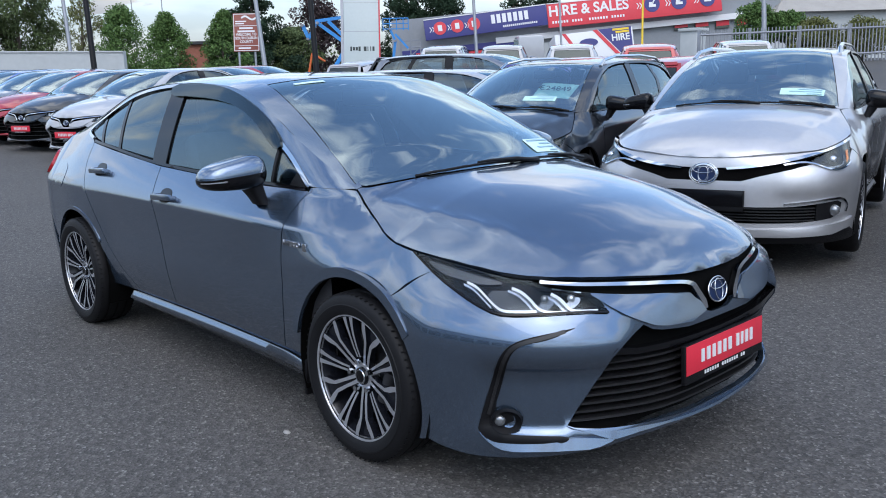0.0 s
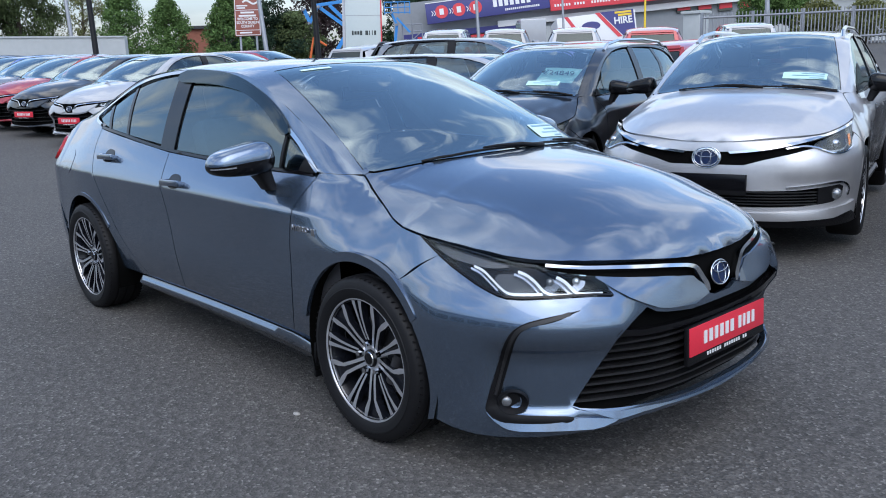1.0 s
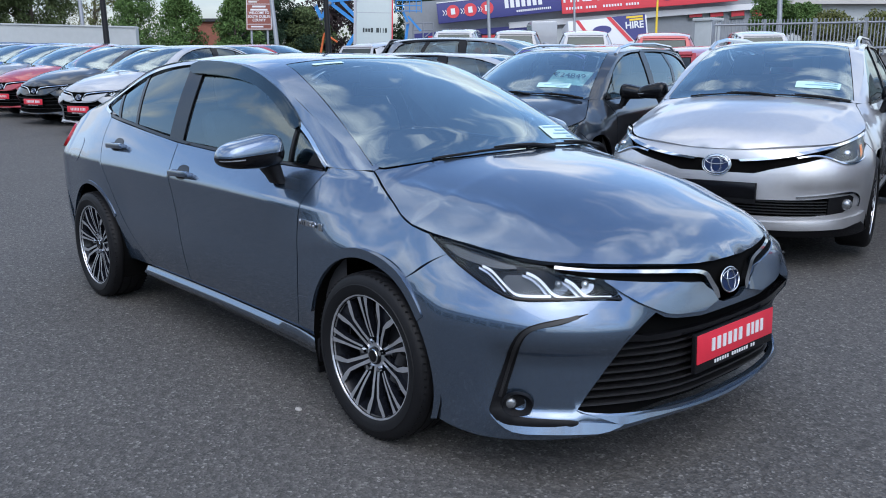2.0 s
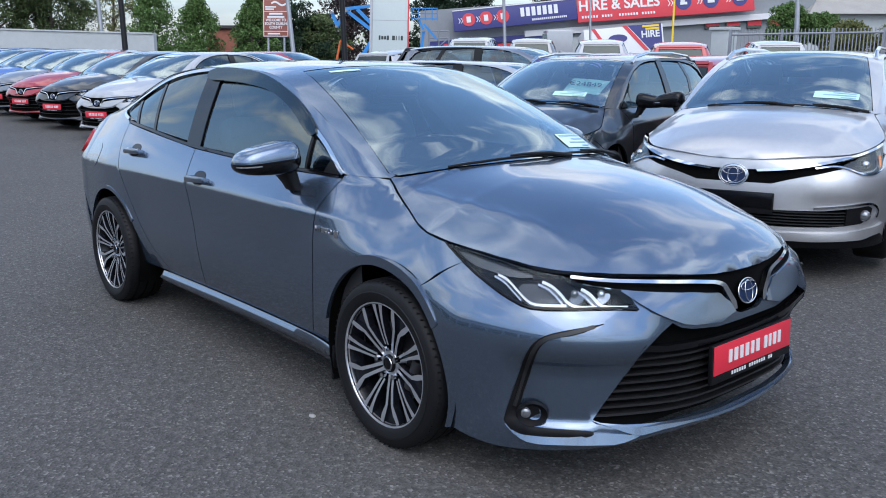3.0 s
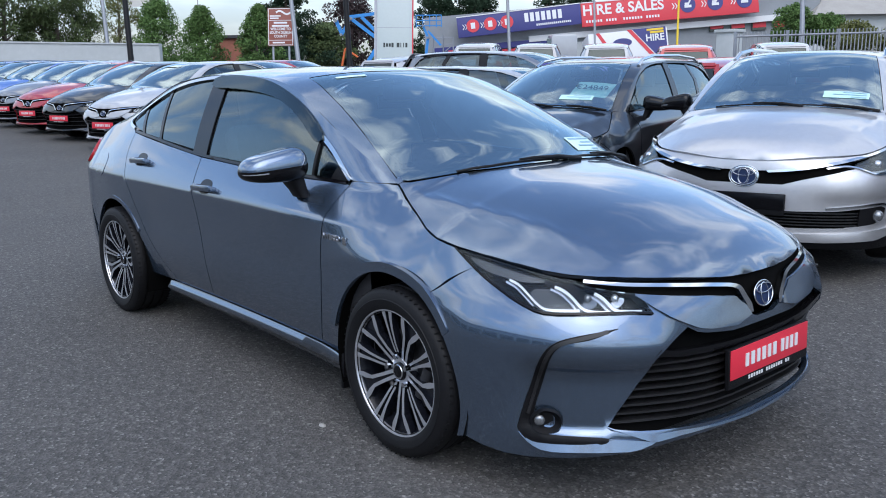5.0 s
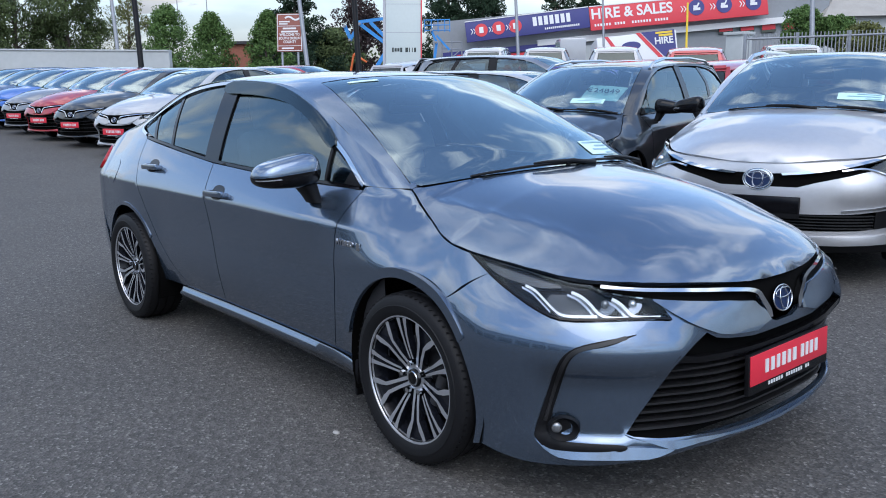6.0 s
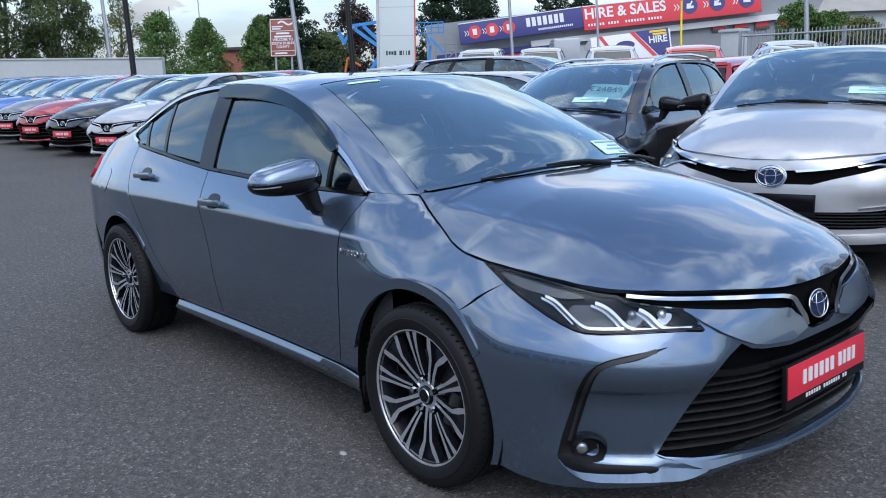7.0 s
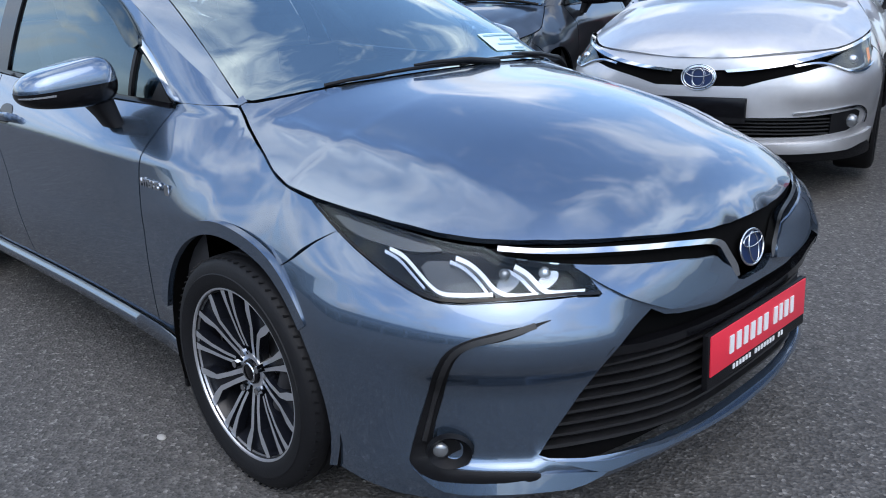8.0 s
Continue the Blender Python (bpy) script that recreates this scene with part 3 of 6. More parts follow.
    if detail == "full":
        part("cap_ring", lathe([(.022, -.0785), (.026, -.0795), (.028, -.077)], 28), "chrome", wheel)
        nut = rod((0, -.086, 0), (0, -.05, 0), .0105, .0115, 6)
        nut_first = part("wheel_nut", nut, "chrome", wheel)
        for k in range(5):
            ob = nut_first
            if k:
                ob = new("wheel_nut", nut_first.data)
                ob.parent = wheel
            a = -2 * math.pi * (2 * k + 1.25) / 10
            ob.matrix_basis = Matrix.Translation((.056 * math.cos(a), 0, .056 * math.sin(a)))
        caliper = rod((0.10, -.045, -.07), (0.155, -.045, .05), .028, .028, 12)
        part("brake_caliper", caliper, "disc_iron", wheel)
    wheel.matrix_basis = pose(x, y, .316, 0, 0, 180 if mirror else 0)
    return wheel


def build_mirror(car, shape, mat, sgn):
    """Door mirror: painted shell, black underside and foot, lamp strip."""
    c = Vector((-.712, sgn * .937, 1.016))

    def shell(name, lo, hi, m, grow=0.0):
        verts, faces = [], []
        n1, n2 = 14, 36
        for i in range(n1 + 1):
            a = lo + (hi - lo) * i / n1
            for j in range(n2):
                b = 2 * math.pi * j / n2
                ca, cb, sb = math.cos(a), math.cos(b), math.sin(b)
                ex = lambda v, p: math.copysign(abs(v) ** p, v)
                yy = ex(cb, .5) * ex(ca, .42)
                xx = ex(sb, .8) * ex(ca, .45)
                zz = ex(math.sin(a), .9) * (.80 if a < 0 else .95)
                wide = 1 + .12 * yy
                verts.append(c + Vector((xx * (.085 + grow) * wide + .02 * yy, -yy * (.132 + grow) * sgn, zz * (.070 + grow) * (1 + .26 * yy) + .012 * yy)))
        for i in range(n1):
            for j in range(n2):
                faces.append((i * n2 + j, i * n2 + (j + 1) % n2, (i + 1) * n2 + (j + 1) % n2, (i + 1) * n2 + j))
        return mesh_part(name, verts, faces, m, None, smooth=True)

    top = shell("mirror", .0, math.pi / 2, mat)
    top.parent = car
    low = shell("lower_shell", -math.pi / 2, .03, "black_gloss", .0015)
    low.parent = top
    strip = shell("indicator", -.20, -.10, "bulb", .003)
    strip.parent = top
    me = strip.data
    bm = bmesh.new()
    bm.from_mesh(me)
    bmesh.ops.delete(bm, geom=[f for f in bm.faces if (f.calc_center_median().y * sgn) < .99 or f.calc_center_median().x < c.x + .0], context="FACES")
    bm.to_mesh(me)
    bm.free()
    foot = bmesh.new()
    loops = []
    for f, y, z, hx, hy in ((0, -.075, -.040, .062, .040), (.25, -.085, -.062, .055, .036), (.7, -.100, -.095, .042, .030), (1, -.115, -.125, .044, .028)):
        loops.append([foot.verts.new(c + Vector((.012 + .02 * f + hx * math.copysign(abs(math.cos(a)) ** .6, math.cos(a)), sgn * y + hy * math.copysign(abs(math.sin(a)) ** .6, math.sin(a)), z))) for a in [2 * math.pi * k / 20 for k in range(20)]])
    for a, b in zip(loops, loops[1:]):
        for k in range(20):
            foot.faces.new((a[k], a[(k + 1) % 20], b[(k + 1) % 20], b[k]))
    foot.faces.new(loops[0])
    foot.faces.new(loops[-1])
    part("mirror_foot", foot, "black_plastic", top)


def build_seats(car):
    for sgn in (-1, 1):
        bm = bmesh.new()
        box_into(bm, (.52, .50, .16), (-1.28, sgn * .37, .50), Matrix.Rotation(-.15, 4, "Y"), .05)
        box_into(bm, (.16, .50, .66), (-1.62, sgn * .37, .82), Matrix.Rotation(-.36, 4, "Y"), .06)
        part("front_seat", bm, "seat", car, "light grey cloth front seat")
        hr = bmesh.new()
        box_into(hr, (.11, .27, .19), (-1.775, sgn * .37, 1.225), Matrix.Rotation(-.25, 4, "Y"), .045)
        part("headrest", hr, "seat", car, "light grey cloth headrest")
    bm = bmesh.new()
    box_into(bm, (.5, 1.2, .18), (-2.25, 0, .52), None, .05)
    box_into(bm, (.16, 1.2, .6), (-2.55, 0, .85), Matrix.Rotation(-.4, 4, "Y"), .05)
    part("rear_bench", bm, "seat", car)
    bm = bmesh.new()
    box_into(bm, (.52, 1.30, .20), (-.60, 0, .84), Matrix.Rotation(.10, 4, "Y"), .06)
    box_into(bm, (.30, 1.26, .05), (-.30, 0, .945), Matrix.Rotation(.22, 4, "Y"), .02)
    part("dashboard", bm, "dash", car)
    bm = bmesh.new()
    box_into(bm, (.03, .26, .15), (-.80, .0, .99), Matrix.Rotation(-.12, 4, "Y"), .012)
    part("display_screen", bm, "black_gloss", car, "black upright touch screen")
    bm = bmesh.new()
    ring = [(.185 + .016 * math.cos(a), .016 * math.sin(a)) for a in [2 * math.pi * k / 10 for k in range(11)]]
    w = lathe(ring, 40)
    rod_into(w, (-.17, 0, 0), (.17, 0, 0), .018, None, 8)
    rod_into(w, (0, -.01, 0), (0, .03, 0), .06, None, 16)
    ob = part("steering_wheel", w, "dash", car)
    ob.matrix_basis = pose(-.98, -.37, .93, 0, 0, 90) @ pose(0, 0, 0, 25, 0, 0)
    bm = bmesh.new()
    box_into(bm, (.10, .22, .09), (-1.02, 0, 1.30), None, .03)
    box_into(bm, (.03, .22, .07), (-1.10, 0, 1.25), None, .012)
    part("rear_view_mirror", bm, "black_plastic", car)


def oval_ring(parent, at, ry, rz, mat_ring, mat_disc, lean=0.0):
    """Oval front badge: a ring, a dark disc and a smaller inner ring, as plain shapes."""
    def tube(ry0, rz0, r, dz=0.0, dx=0.0):
        verts, faces = [], []
        n, k = 40, 8
        for i in range(n):
            a = 2 * math.pi * i / n
            for j in range(k):
                b = 2 * math.pi * j / k
                verts.append((dx + r * math.sin(b), (ry0 + r * math.cos(b)) * math.cos(a), dz + (rz0 + r * math.cos(b)) * math.sin(a)))
        for i in range(n):
            for j in range(k):
                faces.append((i * k + j, ((i + 1) % n) * k + j, ((i + 1) % n) * k + (j + 1) % k, i * k + (j + 1) % k))
        return verts, faces
    v, f = tube(ry, rz, .0034)
    badge = mesh_part("badge", v, f, mat_ring, parent, smooth=True)
    dv = [(-.004 + .006, 0, 0)] + [(-.004, ry * math.cos(2 * math.pi * i / 40), rz * math.sin(2 * math.pi * i / 40)) for i in range(40)]
    mesh_part("badge_disc", dv, [(0, 1 + i, 1 + (i + 1) % 40) for i in range(40)], mat_disc, badge, smooth=True)
    for ry1, rz1, dz in ((ry * .40, rz * .86, 0.0), (ry * .80, rz * .36, rz * .42)):
        v, f = tube(ry1, rz1, .0019, dz, .005)
        mesh_part("badge_oval", v, f, mat_ring, badge, smooth=True)
    badge.matrix_basis = Matrix.Translation(at) @ Matrix.Rotation(lean, 4, "Y")
    return badge


def build_plate(parent, at, face, lean=0.0, rows=True):
    """Dealer plate in a black frame; its lettering stands as plain bars."""
    frame_ob = part("number_plate", box((.016, .53, .135), (0, 0, 0), .004), "black_plastic", parent)
    part("plate_face", box((.006, .515, .100), (.008, 0, .014), .002), face, frame_ob)
    if rows:
        y = -.175
        for k, w in enumerate((.030, .034, .030, .034, .030, .034, 0, .030, .024, .032, .028)):
            if w:
                part("lettering_bar", box((.003, w * .62, .044), (.0125, y + w / 2, .016)), "sign_white", frame_ob)
            y += (w + .004) if w else .018
        for k in range(17):
            if k not in (6, 14):
                part("small_lettering", box((.002, .009, .012), (.0095, -.14 + .0165 * k, -.048)), "sign_white", frame_ob)
    frame_ob.matrix_basis = Matrix.Translation(at) @ Matrix.Rotation(lean, 4, "Y")
    return frame_ob


def hose(pts, radii, seg=8):
    """One round bar bent along points, closed at its ends."""
    bm, rings = bmesh.new(), []
    for i, p in enumerate(pts):
        d = (pts[min(i + 1, len(pts) - 1)] - pts[max(i - 1, 0)]).normalized()
        u = d.orthogonal().normalized() if abs(d.z) > .9 else d.cross(Vector((0, 0, 1))).normalized()
        v = d.cross(u)
        rings.append([bm.verts.new(p + (u * math.cos(a) + v * math.sin(a)) * radii[i]) for a in [2 * math.pi * k / seg for k in range(seg)]])
    for a, b in zip(rings, rings[1:]):
        for k in range(seg):
            bm.faces.new((a[k], a[(k + 1) % seg], b[(k + 1) % seg], b[k]))
    bm.faces.new(rings[0])
    bm.faces.new(rings[-1])
    return bm


def build_car(name, label, mat, kind="saloon", face="saloon", detail="mid", glass=("glass", "glass_side", "glass_dark"), plate="sign_red", group="", rails=False):
    car = empty(name, label, "car", group)
    sh = Shape(kind, .030 if face == "saloon" else .012)
    turn = lambda pts: [(sh.along(x, z), z) for x, z in pts]
    full = detail == "full"
    step = {"full": .03, "mid": .055, "far": .09}[detail]
    g = .003
    side, upper = sh.side, sh.upper
    estate = kind != "saloon"
    rail = lambda x, d=.004: (x, sh.ZE(x) - d)
    belt = lambda x, d=0.0: (x, sh.ZB(x) + d)

    # shut lines of the side
    shut_f = bend((-.425, .955), (-.458, .88), (-.478, .80), (-.482, .68), (-.49, .56), (-.515, .43), (-.575, .285))
    shut_b = bend((-1.70, .985), (-1.67, .88), (-1.625, .72), (-1.60, .52), (-1.595, .40), (-1.60, .29))
    shut_r = bend((-2.62, 1.07), (-2.60, .97), (-2.52, .85), (-2.43, .72), (-2.30, .53), (-2.18, .40), (-2.06, .325), (-2.0, .29))
    lamp_low = [(.907, .801), (.879, .781), (.840, .753), (.804, .726), (.775, .704), (.747, .684), (.717, .668), (.685, .655), (.656, .649), (.613, .648), (.540, .651), (.467, .653), (.392, .652), (.330, .646)]
    lamp_top = [(.331, .652), (.365, .678), (.402, .702), (.469, .711), (.521, .720), (.540, .728), (.561, .738), (.597, .741), (.662, .754), (.729, .771), (.802, .786), (.867, .798), (.907, .804)]

    def shift(line, d):
        return [(x + d, z) for x, z in line]

    for flip in (False, True):
        def sk(n, outline, m, **kw):
            return skin(n, side, outline, m, car, step=kw.pop("step", step), mirror=flip, **kw)
        crest = [(x, sh.ZE(x) - .002) for x in (.135, .10, .06, 0, -.06, -.12, -.17, -.205)]
        seam = [(S(0.842), .752), (S(0.936), .700), turn([(.158, .637)])[0]]
        fender = [(S(.877), .7785), (S(.909), .801), (S(.911), .804), (S(.967), .8145)] + crest + [(-.25, .9712), (-.32, .971), (-.38, .9725), (-.415, .968)] + shift(shut_f, g) + [(-.45, .275), (-.40, .26)] + turn(arc(-.03, .315, .370, 172, 61, 22)) + seam[::-1]
        sk("front_wing", fender, mat, step=.018 if full else step)
        sk("front_door", shift(shut_f, -g)[::-1] + [(-.75, sh.ZB(-.75) - .006), (-1.2, sh.ZB(-1.2) - .006)] + shift(shut_b, g), mat, step=.022 if full else step)
        sk("rear_door", shift(shut_b, -g)[::-1] + [(-2.1, sh.ZB(-2.1) - .006)] + shift(shut_r, g), mat, step=.022 if full else step)
        q_top = [(-2.66, sh.ZB(-2.66) + .01), (-2.80, 1.125), (-2.775, 1.20), (-2.70, sh.ZE(-2.70) - .012), (-2.78, sh.ZE(-2.78) - .004), (-2.9, sh.ZE(-2.9) - .004), (-3.05, sh.ZE(-3.05) - .004)] if not estate else [(-2.66, sh.ZB(-2.66) + .005), (-3.22, sh.ZB(-3.22) + .02), (-3.30, 1.16), (-3.18, 1.31), (-3.1, sh.ZE(-3.1) - .006)]
        q_tail = [(-3.10, sh.ZE(-3.1) - .004), (-3.25, 1.06), (-3.38, 1.03), (-3.40, .62)] if not estate else [(-3.3, sh.ZE(-3.1) - .012), (-3.55, 1.28), (-3.62, 1.05), (-3.62, .62)]
        quarter = shift(shut_r, -g)[::-1] + q_top + q_tail + [(-3.22, .60), (-3.045, .45)] + arc(-2.70, .316, .372, 159, -4, 26) + [(-2.09, .29)]
        sk("rear_quarter", quarter, mat)
        # sill with its ledge
        ledge = lambda s, z: side(s, z) + Vector((0, -.040 * math.exp(-((z - .245) / .032) ** 2) + .20 * max(.225 - z, 0), 0))
        skin("sill", ledge, [(-.40, .275), (-.575, .283), (-2.0, .288), (-2.10, .285), (-2.12, .21), (-.40, .165)], mat, car, step=min(step, .03), mirror=flip)
        # glass and its trim
        gm = glass[1]
        top_f = [(-.66, 1.108), (-.80, 1.195), (-.93, 1.255), (-1.02, 1.288), (-1.2, 1.332), (-1.36, 1.352), (-1.55, 1.365), (-1.705, 1.368)]
        sk("front_window", [(-1.652, 1.002), (-.70, .972), (-.70, 1.10)] + top_f[1:], gm, lift=-.008, depth=.004)
        sk("front_quarterlight", [(-.685, .972), (-.56, .968), (-.525, 1.022), (-.66, 1.095), (-.685, 1.10)], gm, lift=-.008, depth=.004)
        if full:
            sk("window_divider", [(-.70, .968), (-.683, .968), (-.683, 1.10), (-.70, 1.108)], "black_plastic", lift=.001)
        sk("corner_trim", [(-.56, .968), (-.445, .968), (-.525, 1.022)], "black_plastic", lift=.002)
        sk("b_pillar_trim", [(-1.66, 1.0), (-1.81, 1.01), (-1.87, 1.372), (-1.715, 1.375)], "black_gloss", lift=.001)
        if not estate:
            sk("rear_window", [(-1.825, 1.022), (-2.235, 1.055), (-2.375, 1.318), (-2.2, 1.347), (-1.88, 1.37)], glass[2], lift=-.008, depth=.004)
            sk("fixed_window", [(-2.26, 1.058), (-2.485, 1.077), (-2.615, 1.20), (-2.50, 1.268), (-2.40, 1.31)], glass[2], lift=-.008, depth=.004)
            sk("rear_quarterlight", [(-2.52, 1.082), (-2.66, 1.105), (-2.76, 1.135), (-2.745, 1.165), (-2.645, 1.195)], glass[2], lift=-.008, depth=.004)
            sk("window_frame", [(-2.235, 1.05), (-2.265, 1.053), (-2.405, 1.315), (-2.375, 1.32)], "black_gloss", lift=-.004)
            sk("window_frame", [(-2.485, 1.07), (-2.525, 1.077), (-2.65, 1.20), (-2.615, 1.205)], "black_gloss", lift=-.004)
            trim = bend((-1.74, 1.383), (-2.0, 1.376), (-2.30, 1.343), (-2.52, 1.276), (-2.70, 1.195), (-2.79, 1.143), (-2.775, 1.118), (-2.66, 1.095))
            trim_mat = "chrome"
        else:
            sk("rear_window", [(-1.825, 1.012), (-2.42, 1.03), (-2.52, 1.20), (-2.45, 1.352), (-2.2, 1.365), (-1.88, 1.372)], gm, lift=-.008, depth=.004)
            sk("rear_quarterlight", [(-2.50, 1.04), (-3.20, 1.075), (-3.26, 1.12), (-3.12, 1.27), (-2.80, 1.335), (-2.54, 1.352)], gm, lift=-.008, depth=.004)
            sk("window_frame", [(-2.42, 1.02), (-2.50, 1.025), (-2.60, 1.2), (-2.535, 1.36), (-2.45, 1.36), (-2.52, 1.2)], "black_gloss", lift=-.004)
            trim = bend((-1.74, 1.383), (-2.2, 1.386), (-2.6, 1.372), (-3.0, 1.325), (-3.24, 1.19), (-3.30, 1.12), (-3.2, 1.06))
            trim_mat = "black_gloss"
        sk("window_trim", ribbon(trim, .016), trim_mat, lift=.004, step=.02)
        if full:
            sk("window_trim", ribbon(bend((-.70, 1.138), (-.60, 1.087), (-.50, 1.022), (-.425, .972)), .017), "chrome", lift=.005, step=.02)
        lower_edge = [(-1.86, 1.384), (-1.55, 1.380), (-1.36, 1.367), (-1.2, 1.345), (-1.02, 1.300), (-.93, 1.268), (-.80, 1.207), (-.66, 1.122), (-.52, 1.036), (-.43, .974), (-.30, .972)]
        sk("a_pillar", [(x, sh.ZE(x) + .0005) for x in (-.215, -.3, -.4, -.5, -.6, -.7, -.8, -.9, -1.0, -1.1, -1.2, -1.3, -1.45, -1.6, -1.75, -1.86)] + lower_edge, mat, depth=0)
        sk("belt_seal", ribbon([(x, sh.ZB(x) + .005) for x in np.linspace(-.45, -2.62 if not estate else -3.2, 24)], .014), "black_gloss", lift=.003, step=.03)
        sk("roof_seal", ribbon([rail(x, .014) for x in np.linspace(-1.87, -2.72 if not estate else -3.15, 30)], .014), "black_gloss", lift=-.002, step=.03)
        if full:
            outer = [(-1.86, 1.385), (-1.6, 1.384), (-1.36, 1.372), (-1.18, 1.345), (-1.015, 1.300), (-.88, 1.248), (-.76, 1.19), (-.66, 1.122)]
            inner = [(-.70, 1.10), (-.76, 1.128), (-.86, 1.185), (-.98, 1.238), (-1.14, 1.285), (-1.36, 1.312), (-1.6, 1.322), (-1.86, 1.325)]
            sk("wind_deflector", rounded(outer + inner, 1), "smoke", lift=.012, depth=.010)
        # inner door cards and arch liners
        if detail != "far":
            skin("inner_panel", side, [(-.2, .3), (-.2, .9), (-.5, .93), (-1.5, .95), (-2.5, 1.0), (-2.3, .5), (-2.1, .3)], "dash", car, step=.12, lift=-.05, depth=0, mirror=flip)
        sgn = 1 if flip else -1
        for ax in (0.0, -2.70):
            wb = bmesh.new()
            rings = []
            for yy in (.60, .862):
                rings.append([wb.verts.new((ax - .01 + .385 * math.cos(a), sgn * yy, .316 + .385 * math.sin(a))) for a in [math.pi * (k / 20 * 1.24 - .12) for k in range(21)]])
            for k in range(20):
                wb.faces.new((rings[0][k], rings[0][k + 1], rings[1][k + 1], rings[1][k]))
            wb.faces.new(rings[0])
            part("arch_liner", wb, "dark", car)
            build_wheel(car, ax, sgn * (.788 if full else .770), detail if not flip else "mid", flip)
        # upright flange round each arch
        if full:
            def flange(s, z):
                p = side(s, .56)
                return Vector((p.x, p.y - .002, z))
            for cx, a0, a1, lip_w in ((-.03, 34, 166, .036), (-2.70, 34, 160, .020)):
                skin("arch_lip", flange, ribbon(turn(arc(cx, .315, .371 + lip_w / 2, a0, a1, 34)), lip_w), mat, car, step=.02, lift=.002, depth=.02, mirror=flip)
        if full:
            for ax in (-.445, -3.09):
                part("mudflap", box((.02, .14, .15), (ax + (.065 if ax > -1 else .03), sgn * .785, .215), .006, Matrix.Rotation(.10, 4, "Y")), "black_plastic", car)
            for hx, hz in ((-1.525, .855), (-2.36, .932)):
                hb = bmesh.new()
                y0 = sh.flank(hx, hz)
                box_into(hb, (.20, .026, .030), (hx + .01, sgn * (y0 + .026), hz), Matrix.Rotation(-.05, 4, "Y"), .011)
                box_into(hb, (.04, .03, .024), (hx + .085, sgn * (y0 + .010), hz), None, .008)
                box_into(hb, (.045, .03, .028), (hx - .075, sgn * (y0 + .010), hz), None, .008)
                handle = part("door_handle", hb, mat, car)
                skin("handle_cup", side, rounded([(hx - .055, hz - .03), (hx + .06, hz - .03), (hx + .06, hz + .038), (hx - .055, hz + .038)], 2), "black_gloss", handle, step=.02, lift=.002, depth=.004, mirror=flip)
            y0 = sh.flank(-.40, .76)
            if not flip:
                text_part("hybrid_lettering", "HYBRID", .030, "chrome", Matrix.Translation((-.400, -y0 - .005, .762)) @ Matrix.Rotation(math.pi / 2, 4, "X"), car, 1.12, .003, bold=.001)
                part("hybrid_mark", box((.022, .006, .03), (-.312, -y0 - .004, .758), .003), "chrome", car)
                skin("fuel_flap", side, rounded([(-3.02, .80), (-2.86, .80), (-2.86, .94), (-3.02, .94)], 2), mat, car, lift=.002, step=.03)
        build_mirror(car, sh, mat if mat not in ("charcoal", "silver") else "black_gloss", sgn)
        # tail lamp
        tl = [(XT - .20, .93), (XT - .28, .99), (XT - .45, 1.0), (XT - .62, .98), (XT - .62, .90), (XT - .40, .86), (XT - .24, .86)]
        sk("tail_lamp", rounded(tl, 1), "tail_red", lift=.012, step=.03)

    # nose
    beak = [(.329, .694), (.248, .685), (.160, .674), (.069, .656), (.040, .621), (.025, .580), (.012, .568)]
    low_grille = [(.076, .546), (.159, .561), (.192, .571), (.219, .592), (.260, .566), (.303, .540), (.334, .507), (.356, .443), (.393, .388), (.432, .332), (.464, .280), (.441, .272), (.364, .263), (.309, .260), (.237, .257), (.152, .252), (.063, .244)]
    if face == "saloon":
        top_half = [(.995, .645), (.9265, .6995), (.842, .751)] + [(t, z - .004) for t, z in lamp_low[3:]] + [(.324, .647), (.360, .678), (.399, .702)] + beak
        hole_half = low_grille
        bottom = [(.0, .205), (.15, .216), (.25, .214), (.36, .190), (.53, .174), (.683, .162), (.762, .158), (.845, .166), (.895, .178)]
    else:
        top_half = [(.995, .645), (.926, .6985), (.86, .735), (.812, .708), (.76, .660), (.69, .637), (.60, .628), (.53, .642), (.475, .672), (.40, .661), (.26, .628), (.17, .601), (.10, .569)]
        hole_half = [(.10, .405), (.35, .410), (.52, .425), (.66, .435), (.70, .42), (.70, .36), (.62, .325), (.40, .305), (.15, .30)]
        bottom = [(.0, .20), (.30, .20), (.60, .19), (.80, .185), (.895, .185)]
    arch_edge = turn(arc(-.03, .315, .370, -24, 60, 12))
    half = [(x, z) for x, z in arch_edge] + [(S(t), z) for t, z in top_half[1:]]
    mirror_s = lambda lp: [(2 * (X0 + NOSE) - s, z) for s, z in reversed(lp)]
    lower = [(S(t), z) for t, z in bottom[::-1]]
    outline = half + mirror_s(half) + [(2 * (X0 + NOSE) - s, z) for s, z in lower] + lower[::-1]
    hole = [(S(t), z) for t, z in hole_half]
    hole = hole + mirror_s(hole)
    skin("front_bumper", side, outline, mat, car, step=min(step, .05), holes=[hole], depth=.02)
    # grille opening; a near-black sheet stands in for the shade behind the slats
    skin("grille_shade", side, hole, "dark", car, step=.06, lift=-.045, depth=0)
    z_lo, z_hi = (.277, .490) if face == "saloon" else (.310, .405)
    slats = {"full": 8, "mid": 5, "far": 3}[detail]
